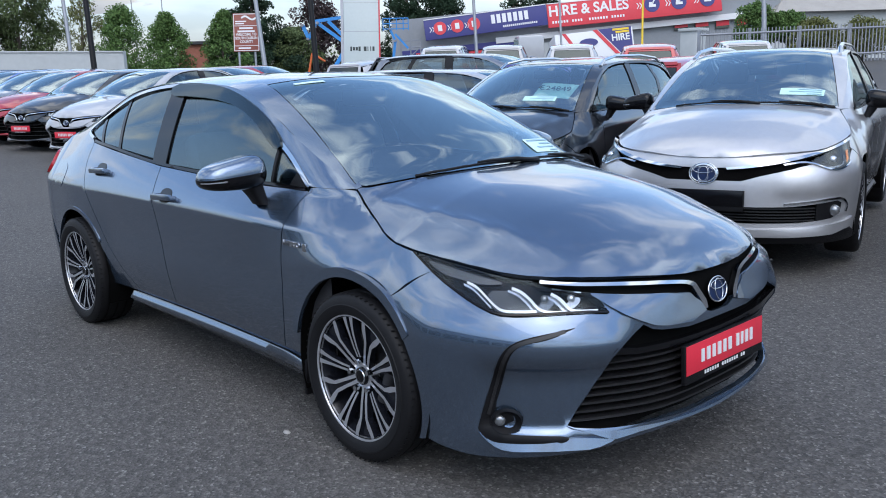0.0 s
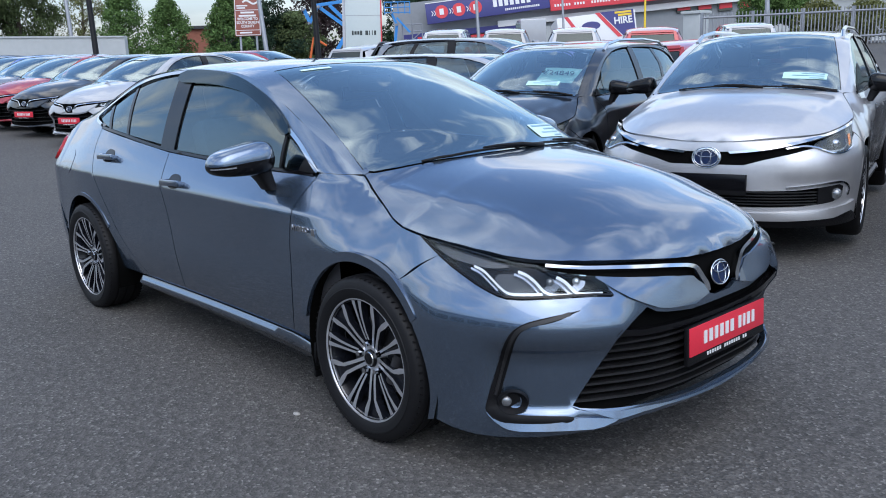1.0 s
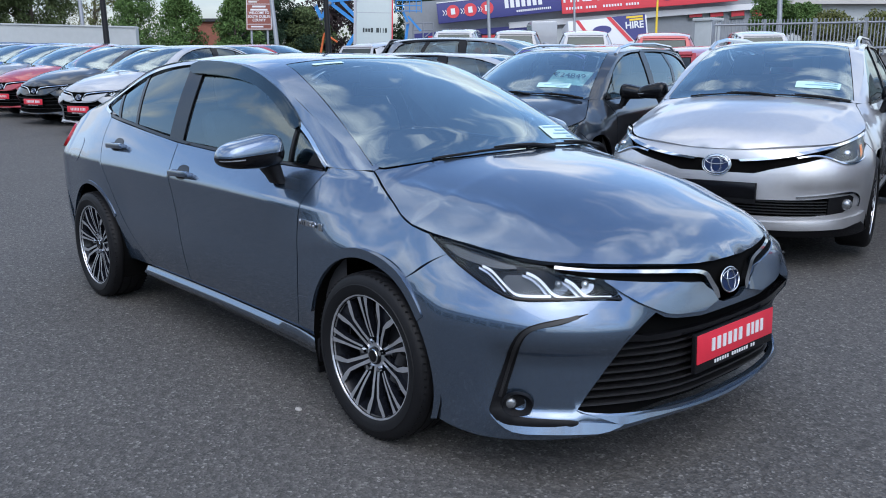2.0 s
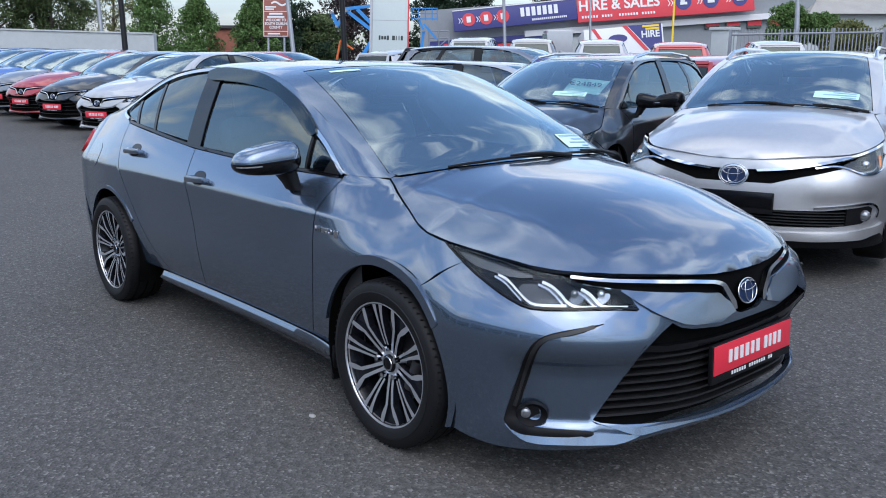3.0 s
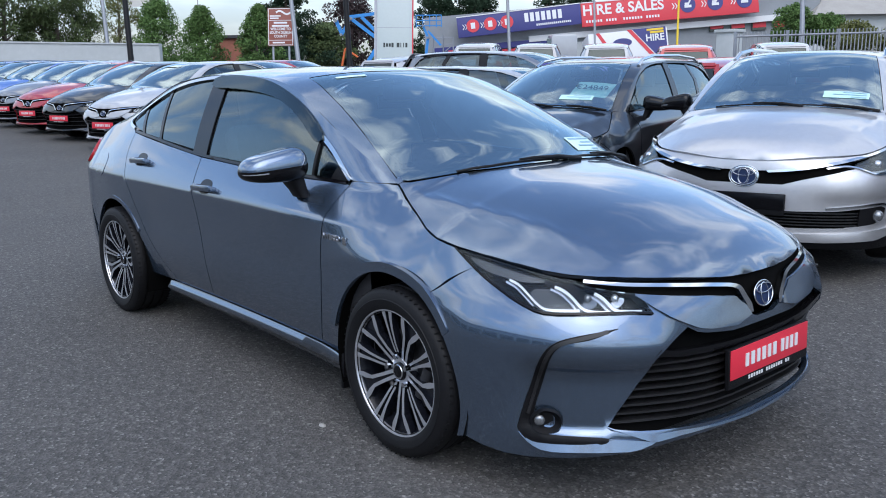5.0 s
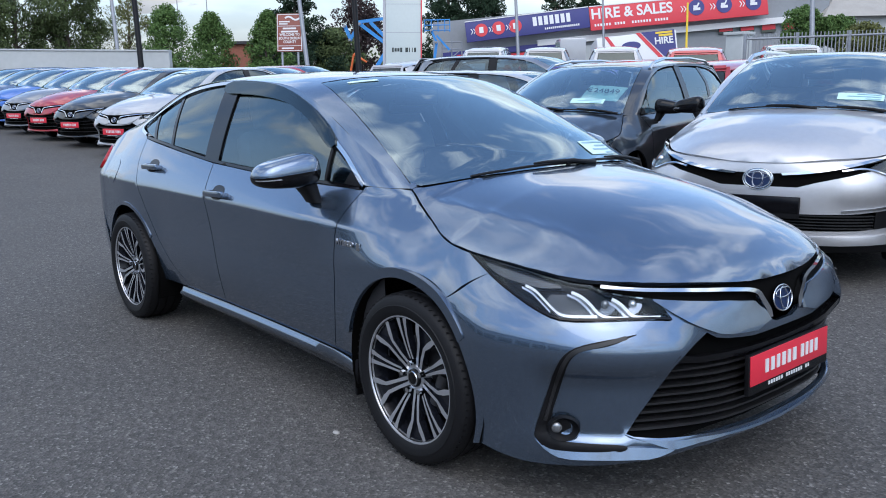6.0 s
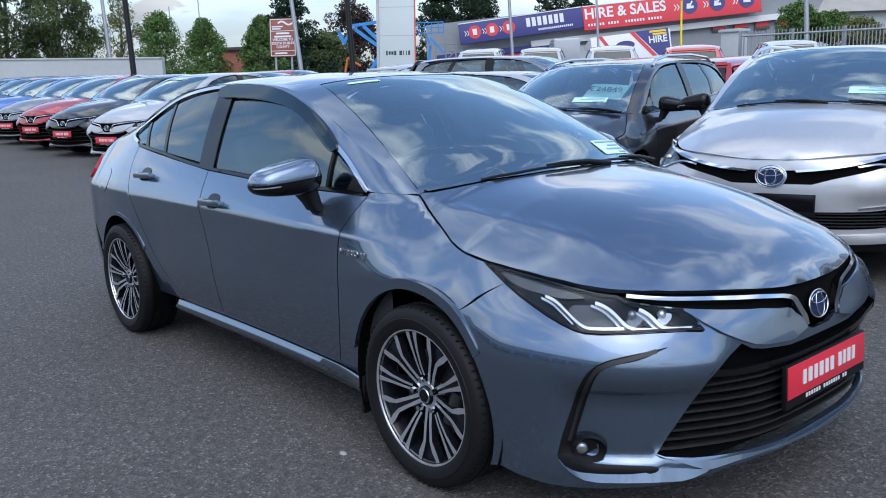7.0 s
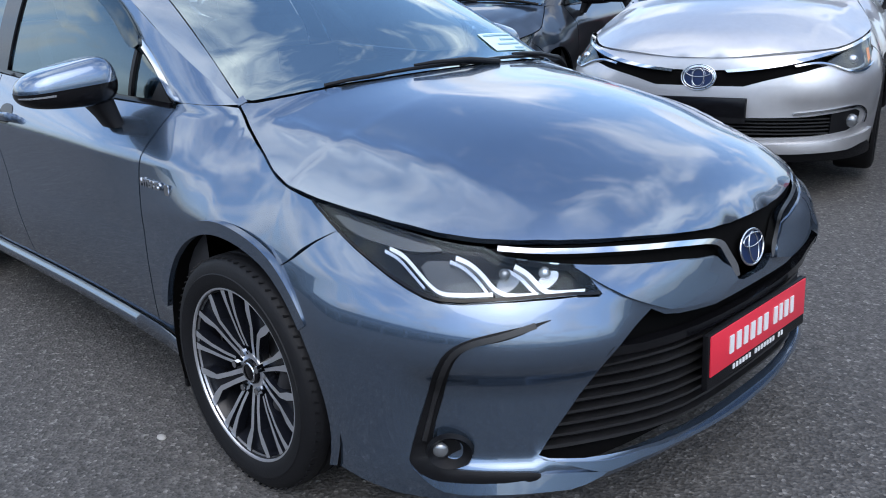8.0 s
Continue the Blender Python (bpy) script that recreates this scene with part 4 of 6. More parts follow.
    for k in range(slats):
        z = z_lo + (z_hi - z_lo) * (k + .5) / slats
        te = 0.451 - 0.108 * (z - 0.298) / 0.184 if face == "saloon" else .50
        skin("grille_slat", side, [(S(te), z - .004), (S(te), z + .003), (S(-te), z + .003), (S(-te), z - .004)], "satin_black", car, step=.05, lift=-.010, depth=.03)
    if face == "saloon":
        band_top = [(S(t), z) for t, z in [(.335, .517), (.317, .539), (.247, .519), (.164, .516), (.000, .509)]]
        band_low = [(S(t), z) for t, z in [(.000, .493), (.181, .496), (.246, .498)]]
        skin("grille_band", side, band_top + mirror_s(band_top)[1:] + mirror_s(band_low)[:-1] + band_low, "black_gloss", car, step=.04, lift=-.002, depth=.03)
        upper_black = [(S(t), z) for t, z in [(.371, .672), (.406, .698), (.469, .708), (.521, .717), (.561, .738), (.500, .741), (.400, .738), (.250, .728), (.000, .716)]]
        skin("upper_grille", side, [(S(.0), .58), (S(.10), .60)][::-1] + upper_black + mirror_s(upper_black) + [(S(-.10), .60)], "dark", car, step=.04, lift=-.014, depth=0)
        bar = bend(*[(S(t), z) for t, z in [(.536, .732), (.495, .727), (.443, .722), (.334, .716), (.259, .710), (.175, .703), (.079, .689), (.046, .655), (.030, .618), (.030, .588)]])
        for flip in (False, True):
            skin("chrome_bar", side, ribbon(bar, .0095), "chrome", car, step=.02, lift=.010, depth=.02, mirror=flip)
            lens_out = [(S(t), z) for t, z in lamp_low + lamp_top]
            lamp = skin("headlamp", side, lens_out, "lamp_inner", car, step=.02, lift=-.034, depth=0, mirror=flip)
            strip = lambda pts, w: ribbon(bend(*[(S(t), z) for t, z in pts]), w)
            for ln in ([(.735, .733), (.708, .723), (.691, .703), (.671, .678), (.651, .664), (.611, .664), (.547, .666)], [(.611, .723), (.587, .715), (.564, .696), (.546, .675), (.525, .665), (.496, .662), (.456, .662)], [(.506, .709), (.483, .698), (.462, .680), (.446, .667), (.423, .662), (.360, .659)]):
                skin("light_guide", side, strip(ln, .0075), "guide_white", lamp, step=.012, lift=-.010, depth=.020, mirror=flip)
                skin("guide_trim", side, strip([(t + .012, z - .004) for t, z in ln[:4]], .006), "bulb", lamp, step=.012, lift=-.016, depth=.012, mirror=flip)
            skin("lower_trim", side, strip([(.702, .666), (.667, .653), (.632, .649), (.552, .650), (.462, .649), (.372, .648)], .0035), "bulb", lamp, step=.015, lift=-.012, depth=.01, mirror=flip)
            skin("reflector_bowl", side, rounded([(S(t), z) for t, z in [(.685, .722), (.610, .724), (.585, .706), (.555, .666), (.640, .665), (.670, .686)]], 1), "reflector_grey", lamp, step=.015, lift=-.028, depth=.01, mirror=flip)
            skin("rear_reflector", side, rounded([(S(t), z) for t, z in [(.87, .792), (.78, .774), (.70, .755), (.62, .738), (.69, .732), (.74, .740), (.80, .750), (.84, .768)]], 1), "reflector_grey", lamp, step=.015, lift=-.022, depth=.01, mirror=flip)
            for tt, zz, a, b, mt in ((0.517, 0.688, .020, .017, "fog_glass"), (0.441, 0.687, .017, .015, "bulb")):
                spot = [(S(tt) + a * math.cos(k * math.pi / 8) + .5 * b * math.sin(k * math.pi / 8), zz + b * math.sin(k * math.pi / 8)) for k in range(16)]
                housing = skin("lamp_unit", side, spot, mt, lamp, step=.010, lift=-.018, depth=.014, mirror=flip)
                c = side(S(tt), zz)
                ball = bmesh.new()
                bmesh.ops.create_uvsphere(ball, u_segments=16, v_segments=10, radius=.0135, matrix=Matrix.Translation((c.x - .020, -c.y - .010 if flip else c.y + .010, c.z)))
                part("lamp_bulb", ball, "bulb" if mt == "bulb" else "fog_glass", lamp)
            skin("lamp_lens", side, lens_out, "lens", lamp, step=.03, lift=.002, depth=.006, mirror=flip)
            skin("lamp_bezel", side, ribbon([(S(t), z + .003) for t, z in lamp_low], .0055), "black_gloss", lamp, step=.02, lift=.003, depth=.01, mirror=flip)
            out_c = [(.424, .614), (.469, .607), (.542, .595), (.600, .580), (.635, .560), (.657, .530), (.686, .460), (.716, .363), (.739, .280), (.740, .260), (.722, .241), (.699, .224), (.669, .220), (.609, .228), (.490, .232), (.463, .239)]
            in_c = [(.463, .250), (.550, .253), (.625, .252), (.670, .254), (.691, .267), (.697, .288), (.690, .341), (.672, .395), (.653, .463), (.630, .529), (.608, .559), (.573, .571), (.530, .578), (.486, .591), (.462, .602)]
            surround = skin("fog_lamp_surround", side, rounded([(S(t), z) for t, z in out_c + in_c], 1), "black_plastic", car, step=.03, lift=.006, depth=.02, mirror=flip)
            channel = [(.465, .604), (.535, .586), (.585, .575), (.620, .559), (.642, .529), (.668, .462), (.692, .381), (.712, .314)]
            skin("inner_channel", side, ribbon(bend(*[(S(t), z) for t, z in channel]), .011), "satin_black", surround, step=.02, lift=.012, depth=.008, mirror=flip)
            pf = side(S(0.658), 0.296)
            sgn = 1 if flip else -1
            m = Matrix.Translation((pf.x, sgn * abs(pf.y), pf.z)) @ Matrix.Rotation(radians(46 * sgn), 4, "Z")
            cup = lathe([(.060, -.014), (.055, -.030), (.042, -.018), (.032, -.006), (.0, -.005)], 28)
            bmesh.ops.transform(cup, matrix=m @ Matrix.Diagonal((1, .88, .70, 1)) @ Matrix.Rotation(math.pi / 2, 4, "Z"), verts=cup.verts)
            lamp_cup = part("fog_lamp", cup, "black_plastic", surround)
            ball = bmesh.new()
            bmesh.ops.create_uvsphere(ball, u_segments=20, v_segments=12, radius=.019, matrix=m @ Matrix.Translation((.012, .022 * sgn, 0)) @ Matrix.Diagonal((.6, 1, 1, 1)))
            part("fog_lens", ball, "fog_glass", lamp_cup)
        def ledge_lip(s, z):
            """The lip slopes outwards as it falls."""
            p, q = side(s, .232), side(s + .004, .232) - side(s - .004, .232)
            out = Vector((q.y, -q.x, 0)).normalized()
            out = out if out.dot(Vector((p.x, p.y, 0))) > 0 else -out
            return Vector((p.x, p.y, z)) + out * .35 * (.238 - z)
        corner_lip = [(.739, .261), (.722, .240), (.698, .227), (.668, .224), (.490, .233), (.462, .245), (.398, .241), (.336, .230), (.313, .225), (.387, .206), (.447, .208), (.550, .207), (.652, .201), (.697, .216), (.741, .249)]
        for flip in (False, True):
            skin("corner_lip", ledge_lip, rounded([(S(t), z) for t, z in corner_lip], 1), mat, car, step=.02, lift=.004, depth=.03, mirror=flip)
        strip_top = [(S(t), z) for t, z in [(.464, .281), (.441, .270), (.364, .257), (.309, .249), (.234, .247), (.149, .238), (.000, .226)]]
        strip_low = [(S(t), z) for t, z in [(.000, .217), (.151, .231), (.237, .232), (.313, .226), (.336, .230), (.396, .255)]]
        skin("front_lip", ledge_lip, strip_top + mirror_s(strip_top)[1:] + mirror_s(strip_low)[:-1] + strip_low, mat, car, step=.02, lift=.004, depth=.03)
        # raised panel under the bright bar, leaning outwards to a fold
        fold = [(.398, .699), (.329, .693), (.248, .684), (.160, .673), (.069, .655), (.040, .620), (.031, .586)]
        fold_low = [(.075, .566), (.157, .577), (.189, .586), (.299, .649)]

        def leaning(s, z):
            p, q = side(s, z), side(s + .004, z) - side(s - .004, z)
            way = Vector((q.y, -q.x, 0)).normalized()
            way = way if way.dot(Vector((p.x, p.y, 0))) > 0 else -way
            return p + way * (.004 + .10 * max(.695 - z, 0))
        for flip in (False, True):
            skin("nose_panel", leaning, [(S(t), z) for t, z in fold + fold_low], mat, car, step=.02, depth=.03, mirror=flip)
        p0 = side(S(0), .642)
        oval_ring(car, (p0.x + .004, 0, .636), .060, .043, "chrome", "emblem_blue", -.22)
        if plate:
            build_plate(car, (.964, 0, .428), plate, -.04)
    else:
        slim = [(S(t), z) for t, z in [(.485, .678), (.455, .700), (.30, .676), (.15, .654), (.0, .640)]]
        low = [(S(t), z) for t, z in [(.0, .556), (.10, .566), (.17, .598), (.26, .625), (.40, .658)]]
        skin("upper_grille", side, slim + mirror_s(slim)[1:] + mirror_s(low)[:-1] + low, "dark", car, step=.05, lift=-.012, depth=0)
        brow = bend((S(.85), .796), (S(.74), .772), (S(.62), .742), (S(.46), .708), (S(.30), .682), (S(.15), .660), (S(.05), .646))
        above = [(S(t), z) for t, z in [(.80, .777), (.62, .742), (.46, .710), (.30, .684), (.15, .662), (.0, .648)]]
        rim_top = [(S(t), z) for t, z in [(.80, .784), (.60, .750), (.45, .738), (.30, .731), (.0, .718)]]
        skin("nose_panel", side, above + mirror_s(above)[1:] + [(2 * (X0 + NOSE) - s, z) for s, z in rim_top] + rim_top[-2::-1], mat, car, step=.05, lift=-.006, depth=.01)
        for flip in (False, True):
            skin("chrome_brow", side, ribbon(brow, .014), "chrome", car, step=.03, lift=.018, depth=.03, mirror=flip)
            sweep = bend((S(.30), .668), (S(.40), .682), (S(.465), .676), (S(.53), .646), (S(.60), .630), (S(.69), .638), (S(.775), .668))
            skin("lamp_strip", side, ribbon(sweep, .008), "chrome", car, step=.03, lift=.010, depth=.02, mirror=flip)
            lamp_o = [(S(t), z) for t, z in [(.475, .690), (.540, .648), (.600, .634), (.686, .642), (.758, .664), (.812, .715), (.848, .792), (.816, .785), (.708, .760), (.600, .728)]]
            lamp = skin("headlamp", side, lamp_o, "reflector_grey", car, step=.05, lift=-.010, depth=0, mirror=flip)
            skin("indicator", side, [(S(t), z) for t, z in [(.744, .668), (.780, .690), (.805, .740), (.776, .735)]], "amber", lamp, step=.03, lift=-.002, depth=.004, mirror=flip)
            skin("light_guide", side, ribbon(bend(*[(S(t), z) for t, z in [(.560, .650), (.643, .652), (.715, .668), (.737, .710)]]), .010), "bulb", lamp, step=.02, lift=-.003, depth=.005, mirror=flip)
            p0 = side(S(.62), .690)
            bl = bmesh.new()
            bmesh.ops.create_uvsphere(bl, u_segments=16, v_segments=10, radius=.026, matrix=Matrix.Translation((p0.x - .014, -p0.y if flip else p0.y, p0.z)))
            part("lamp_bulb", bl, "bulb", lamp)
            skin("lamp_lens", side, lamp_o, "lens", lamp, step=.05, lift=.003, depth=.006, mirror=flip)
            wing = bend((S(.30), .426), (S(.45), .440), (S(.60), .456), (S(.70), .450), (S(.745), .405), (S(.735), .36))
            skin("chrome_trim", side, ribbon(wing, .013), "chrome", car, step=.03, lift=.010, depth=.02, mirror=flip)
            skin("fog_lamp_surround", side, [(S(t), z) for t, z in [(.50, .42), (.66, .438), (.715, .416), (.715, .356), (.62, .325), (.50, .315)]], "black_plastic", car, step=.04, lift=-.002, depth=.02, mirror=flip)
            pf = side(S(.635), .375)
            ball = bmesh.new()
            bmesh.ops.create_uvsphere(ball, u_segments=18, v_segments=12, radius=.038, matrix=Matrix.Translation((pf.x - .006, -pf.y if flip else pf.y, pf.z)))
            part("fog_lamp", ball, "fog_glass", car)
        lip = [(S(t), z) for t, z in [(.25, .268), (.50, .276), (.72, .300), (.80, .325), (.78, .26), (.60, .228), (.30, .220)]]
        skin("front_lip", side, lip + [(2 * (X0 + NOSE) - s, z) for s, z in reversed(lip)], mat, car, step=.04, lift=.02, depth=.04)
        skin("chin", side, [(S(.95), .17), (S(.8), .255), (S(.3), .222), (S(-.3), .222), (S(-.8), .255), (S(-.95), .17)], "black_plastic", car, step=.06, lift=.006, depth=.02)
        oval_ring(car, (side(S(0), .615).x + .016, 0, .614), .078, .055, "chrome", "emblem_blue", -.15)
        oval_ring(car, (side(S(0), .615).x + .008, 0, .614), .092, .068, "chrome", "chrome", -.15)
        build_plate(car, (side(S(0), .45).x + .014, 0, .445), plate or "black_gloss", -.05, bool(plate))

    # top
    ed = lambda x, d=.004: (x, -(sh.edge(x)[0] - d))
    bonnet_r = [(-.208, -.664)] + [ed(x, .004) for x in (-.208, -.16, -.12, -.06, 0, .07, .14, .24, .34, .44, .54, .62, .69, .75, .79, .819, .84, .86, .875, .888, .90, .91, .917)]
    rear_edge = [(-.024 - .4 * y * y, y) for y in np.linspace(.64, -.64, 16)]
    skin("bonnet", upper, bonnet_r + [(.921, 0)] + [(x, -y) for x, y in bonnet_r[::-1]] + rear_edge, mat, car, step=step, depth=.018)
    for flip in (False, True):
        skin("wing_tip", upper, [(-.211, -.682), (-.211, -.655), (-.236, -.650), (-.237, -.683)], mat, car, step=.03, mirror=flip)
    cowl = [(-.018 - .4 * y * y, y) for y in np.linspace(.65, -.65, 14)] + [(-.06 - .4 * y * y, y) for y in np.linspace(-.66, .66, 14)]
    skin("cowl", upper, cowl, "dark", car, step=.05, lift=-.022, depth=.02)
    a_in = lambda x: .665 - (.665 - .505) * min(max((-.23 - x) / (1.09 - .23), 0), 1)
    screen_r = [(x, -a_in(x)) for x in (-.235, -.4, -.6, -.8, -1.0, -1.085)]
    screen = screen_r + [(-.985 - .4 * y * y, y) for y in np.linspace(-.48, .48, 14)] + [(x, -y) for x, y in screen_r[::-1]] + [(-.042 - .4 * y * y, y) for y in np.linspace(.64, -.64, 16)]
    skin("windscreen", upper, screen, glass[0], car, step=max(step, .05), lift=-.002, depth=.004)
    frit_in = [(-.15 - .4 * y * y, y) for y in np.linspace(-.60, .60, 14)] + [(x, a_in(x) - .032) for x in (-.4, -.6, -.8, -1.0)] + [(-.96 - .4 * y * y, y) for y in np.linspace(.44, -.44, 12)] + [(x, -a_in(x) + .032) for x in (-1.0, -.8, -.6, -.4)]
    if detail != "far":
        skin("screen_border", upper, screen, "black_gloss", car, step=.05, lift=-.009, depth=0, holes=[frit_in])
    r_top = -3.30 if not estate else -3.36
    e_line = [ed(x, .0) for x in ((-.225, -.3, -.4, -.5, -.6, -.8, -1.0, -1.15, -1.3, -1.5, -1.8, -2.1, -2.4, -2.7, -2.9, -3.1, -3.25) if not estate else (-.225, -.3, -.4, -.5, -.6, -.8, -1.0, -1.15, -1.3, -1.5, -1.8, -2.2, -2.6, -3.0, -3.2))]
    rear_y = np.linspace(-.60, .60, 12) if not estate else np.linspace(-.5, .5, 12)
    back = [(r_top, y) for y in rear_y]
    u_in = [(x - .004, -(a_in(x) + .004)) for x, _ in screen_r]
    header = [(-.992 - .4 * y * y, y) for y in np.linspace(.49, -.49, 14)]
    roof = e_line + back + [(x, -y) for x, y in e_line[::-1]] + [(x, -y) for x, y in u_in] + header + u_in[::-1]
    if not estate:
        rg = [(-2.72 - .25 * y * y, y) for y in np.linspace(-.46, .46, 10)] + [(-3.22, .53), (-3.24, 0), (-3.22, -.53)]
        skin("roof", upper, roof, mat, car, step=step, holes=[rg])
        skin("rear_screen", upper, rg, glass[2], car, step=.08, lift=-.004, depth=.004)
        lid = [(-3.315, y) for y in np.linspace(-.60, .60, 6)] + [(-3.58, .60), (-3.66, .3), (-3.68, 0), (-3.66, -.3), (-3.58, -.60)]
        skin("boot_lid", upper, lid, mat, car, step=.06)
        tail_out = [(XT - .30, 1.035), (XT - .30, .62), (XT - .15, .60), (XT - .06, .40), (XT - .1, .2)]
    else:
        skin("roof", upper, roof, mat, car, step=step)
        for flip in (False, True):
            skin("d_pillar", side, [(-3.02, 1.325), (-3.26, 1.20), (-3.34, 1.09), (-3.60, 1.06), (-3.55, 1.31), (-3.1, 1.352)], mat, car, step=.06, lift=-.003, mirror=flip)
        hatch = lambda u, z: Vector((-3.36 - (1.38 - z) * .62, u, z))
        skin("tailgate_window", hatch, [(-.49, 1.07), (.49, 1.07), (.44, 1.31), (-.44, 1.31)], "smoke" if detail == "far" else "glass_dark", car, step=.1, lift=.004)
        skin("tailgate", hatch, [(-.64, .96), (.64, .96), (.50, 1.375), (-.50, 1.375)], mat, car, step=.1, holes=[[(-.50, 1.06), (.50, 1.06), (.45, 1.32), (-.45, 1.32)]])
        skin("roof_spoiler", hatch, [(-.45, 1.345), (.45, 1.345), (.45, 1.385), (-.45, 1.385)], mat, car, step=.1, lift=.02, depth=.02)
        tail_out = [(XT - .53, 1.04), (XT - .53, .62), (XT - .30, .61), (XT - .15, .60), (XT - .06, .40), (XT - .1, .2)]
    cen = 2 * (XT - TAIL)
    skin("rear_body", side, tail_out + [(cen - s, z) for s, z in reversed(tail_out)], mat, car, step=.09, lift=-.002)
    if rails:
        for sgn in (-1, 1):
            rb = bmesh.new()
            pts = [Vector((x, sgn * (sh.YE(x) - .045), upper(x, sgn * (sh.YE(x) - .045)).z + h)) for x, h in ((-1.12, .0), (-1.25, .035), (-1.6, .045), (-2.4, .045), (-3.0, .04), (-3.2, .0))]
            for a, b in zip(pts, pts[1:]):
                rod_into(rb, a, b, .016, None, 8)
            part("roof_rail", rb, "chrome", car, "bright metal roof rail")
    # wipers
    if detail != "far":
        for x0, y0, x1, y1 in ((0, .10, 0, -.46), (0, .58, 0, .0)):
            pts = []
            for k in range(9):
                f = k / 8
                x, y = x0 + (x1 - x0) * f, y0 + (y1 - y0) * f
                x = -.040 - .4 * y * y - .006 * math.sin(f * math.pi)
                pts.append(upper(x, y) + Vector((.004, 0, .004 + .005 * math.sin(f * 3.1))))
            wiper = part("wiper", hose([pts[0] + Vector((.012, .07, -.004)), pts[1] + Vector((.012, 0, .012)), pts[3] + Vector((.008, 0, .012)), pts[4] + Vector((.004, 0, .010))], (.010, .008, .006, .004)), "black_plastic", car)
            part("blade", hose(pts, [.0055] * 9), "black_plastic", wiper)
        build_seats(car)
    # floor and bay
    fl = bmesh.new()
    box_into(fl, (3.9, 1.30, .08), (-1.45, 0, .23))
    box_into(fl, (.9, 1.2, .34), (.32, 0, .46))
    box_into(fl, (.9, 1.2, .55), (-3.05, 0, .60))
    box_into(fl, (1.6, 1.50, .05), (-1.35, 0, .28))
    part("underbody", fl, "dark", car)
    return car


def place(car, x, y, heading, z=None, size=(1, 1, 1)):
    gz = ground_z(x, y) if z is None else z
    slope = math.atan((ground_z(x + .5 * math.cos(radians(heading)), y + .5 * math.sin(radians(heading))) - ground_z(x - 1.5 * math.cos(radians(heading)), y - 1.5 * math.sin(radians(heading)))) / 2)
    car.matrix_world = pose(x, y, gz, 0, 0, heading) @ Matrix.Rotation(-slope, 4, "Y") @ Matrix.Diagonal((*size, 1))
    return car


main_car = build_car("saloon_car", "polished blue-grey saloon car with alloy wheels on asphalt", "blue_grey", "saloon", "saloon", "full")
place(main_car, 0, 0, 0)
silver_car = build_car("estate_car", "silver estate car with chrome roof rails and black plate holder", "silver", "estate", "touring", "mid", plate=None, rails=True)
place(silver_car, -.858, 3.42, -73.5, .06, (.98, 1.04, 1.05))
dark_car = build_car("estate_car", "charcoal black estate car with a price card in its windscreen", "charcoal", "estate", "saloon", "mid", rails=True)
place(dark_car, -3.15, 3.25, -75, .04, (1, 1, 1.03))


# ---- things on and in the windscreens ----
def card_on_screen(name, label, car, shape, u0, u1, x0, x1, mat, rows=4, words="", lift=-.016):
    """A paper card lying against the inside of a windscreen, with bars for its print."""
    sh = Shape(shape)
    m = car.matrix_world
    up = lambda a, b: sh.upper(a - .4 * b * b, b)
    ob = skin(name, up, [(x0, u0), (x0, u1), (x1, u1), (x1, u0)], mat, None, step=.05, lift=lift, depth=.002)
    ob.matrix_world = m
    tagged(ob, label, "card")
    for k in range(rows):
        f0, f1 = (k + .25) / rows, (k + .6) / rows
        xa, xb = x0 + (x1 - x0) * f0, x0 + (x1 - x0) * f1
        w = (.35, .75, .55, .9, .4)[k % 5]
        b = skin("print_bar", up, [(xa, u0 + (u1 - u0) * (.96 - w)), (xa, u0 + (u1 - u0) * .94), (xb, u0 + (u1 - u0) * .94), (xb, u0 + (u1 - u0) * (.96 - w))], "ink_pale", ob, step=.05, lift=lift + .004, depth=.001)
    if words:
        c = up((x0 + x1) / 2, (u0 + u1) / 2)
        a, b = up(x0, (u0 + u1) / 2), up(x1, (u0 + u1) / 2)
        vy = (b - a).normalized()
        vx = (up((x0 + x1) / 2, u1) - up((x0 + x1) / 2, u0)).normalized()
        vz = vx.cross(vy).normalized()
        vy = vz.cross(vx)
        basis = Matrix((vx, vy, vz)).transposed().to_4x4()
        text_part("price_figures", words, .115, "ink", Matrix.Translation(c + vz * (lift + .018)) @ basis, ob, .86, .001)
    return ob


card_on_screen("windscreen_sticker", "pale blue sale sheet behind the saloon's windscreen", main_car, "saloon", .29, .55, -.105, -.195, "paper", 4, lift=.002)
card_on_screen("screen_label", "narrow white label strip at the top of the windscreen", main_car, "saloon", -.43, -.29, -.90, -.92, "paper", 0, lift=.002)
card_on_screen("windscreen_sticker", "pale green sale sheet behind the silver estate's windscreen", silver_car, "estate", .27, .56, -.17, -.24, "paper_mint", 3, lift=.002)
card_on_screen("price_card", "white card with the handwritten price 24849 in a windscreen", dark_car, "estate", .21, .55, -.25, -.52, "paper_mint", 0, "€24849", -.028)
card_on_screen("windscreen_sticker", "pale green sale sheet under the price card", dark_car, "estate", .16, .46, -.17, -.23, "paper_mint", 3, lift=.002)


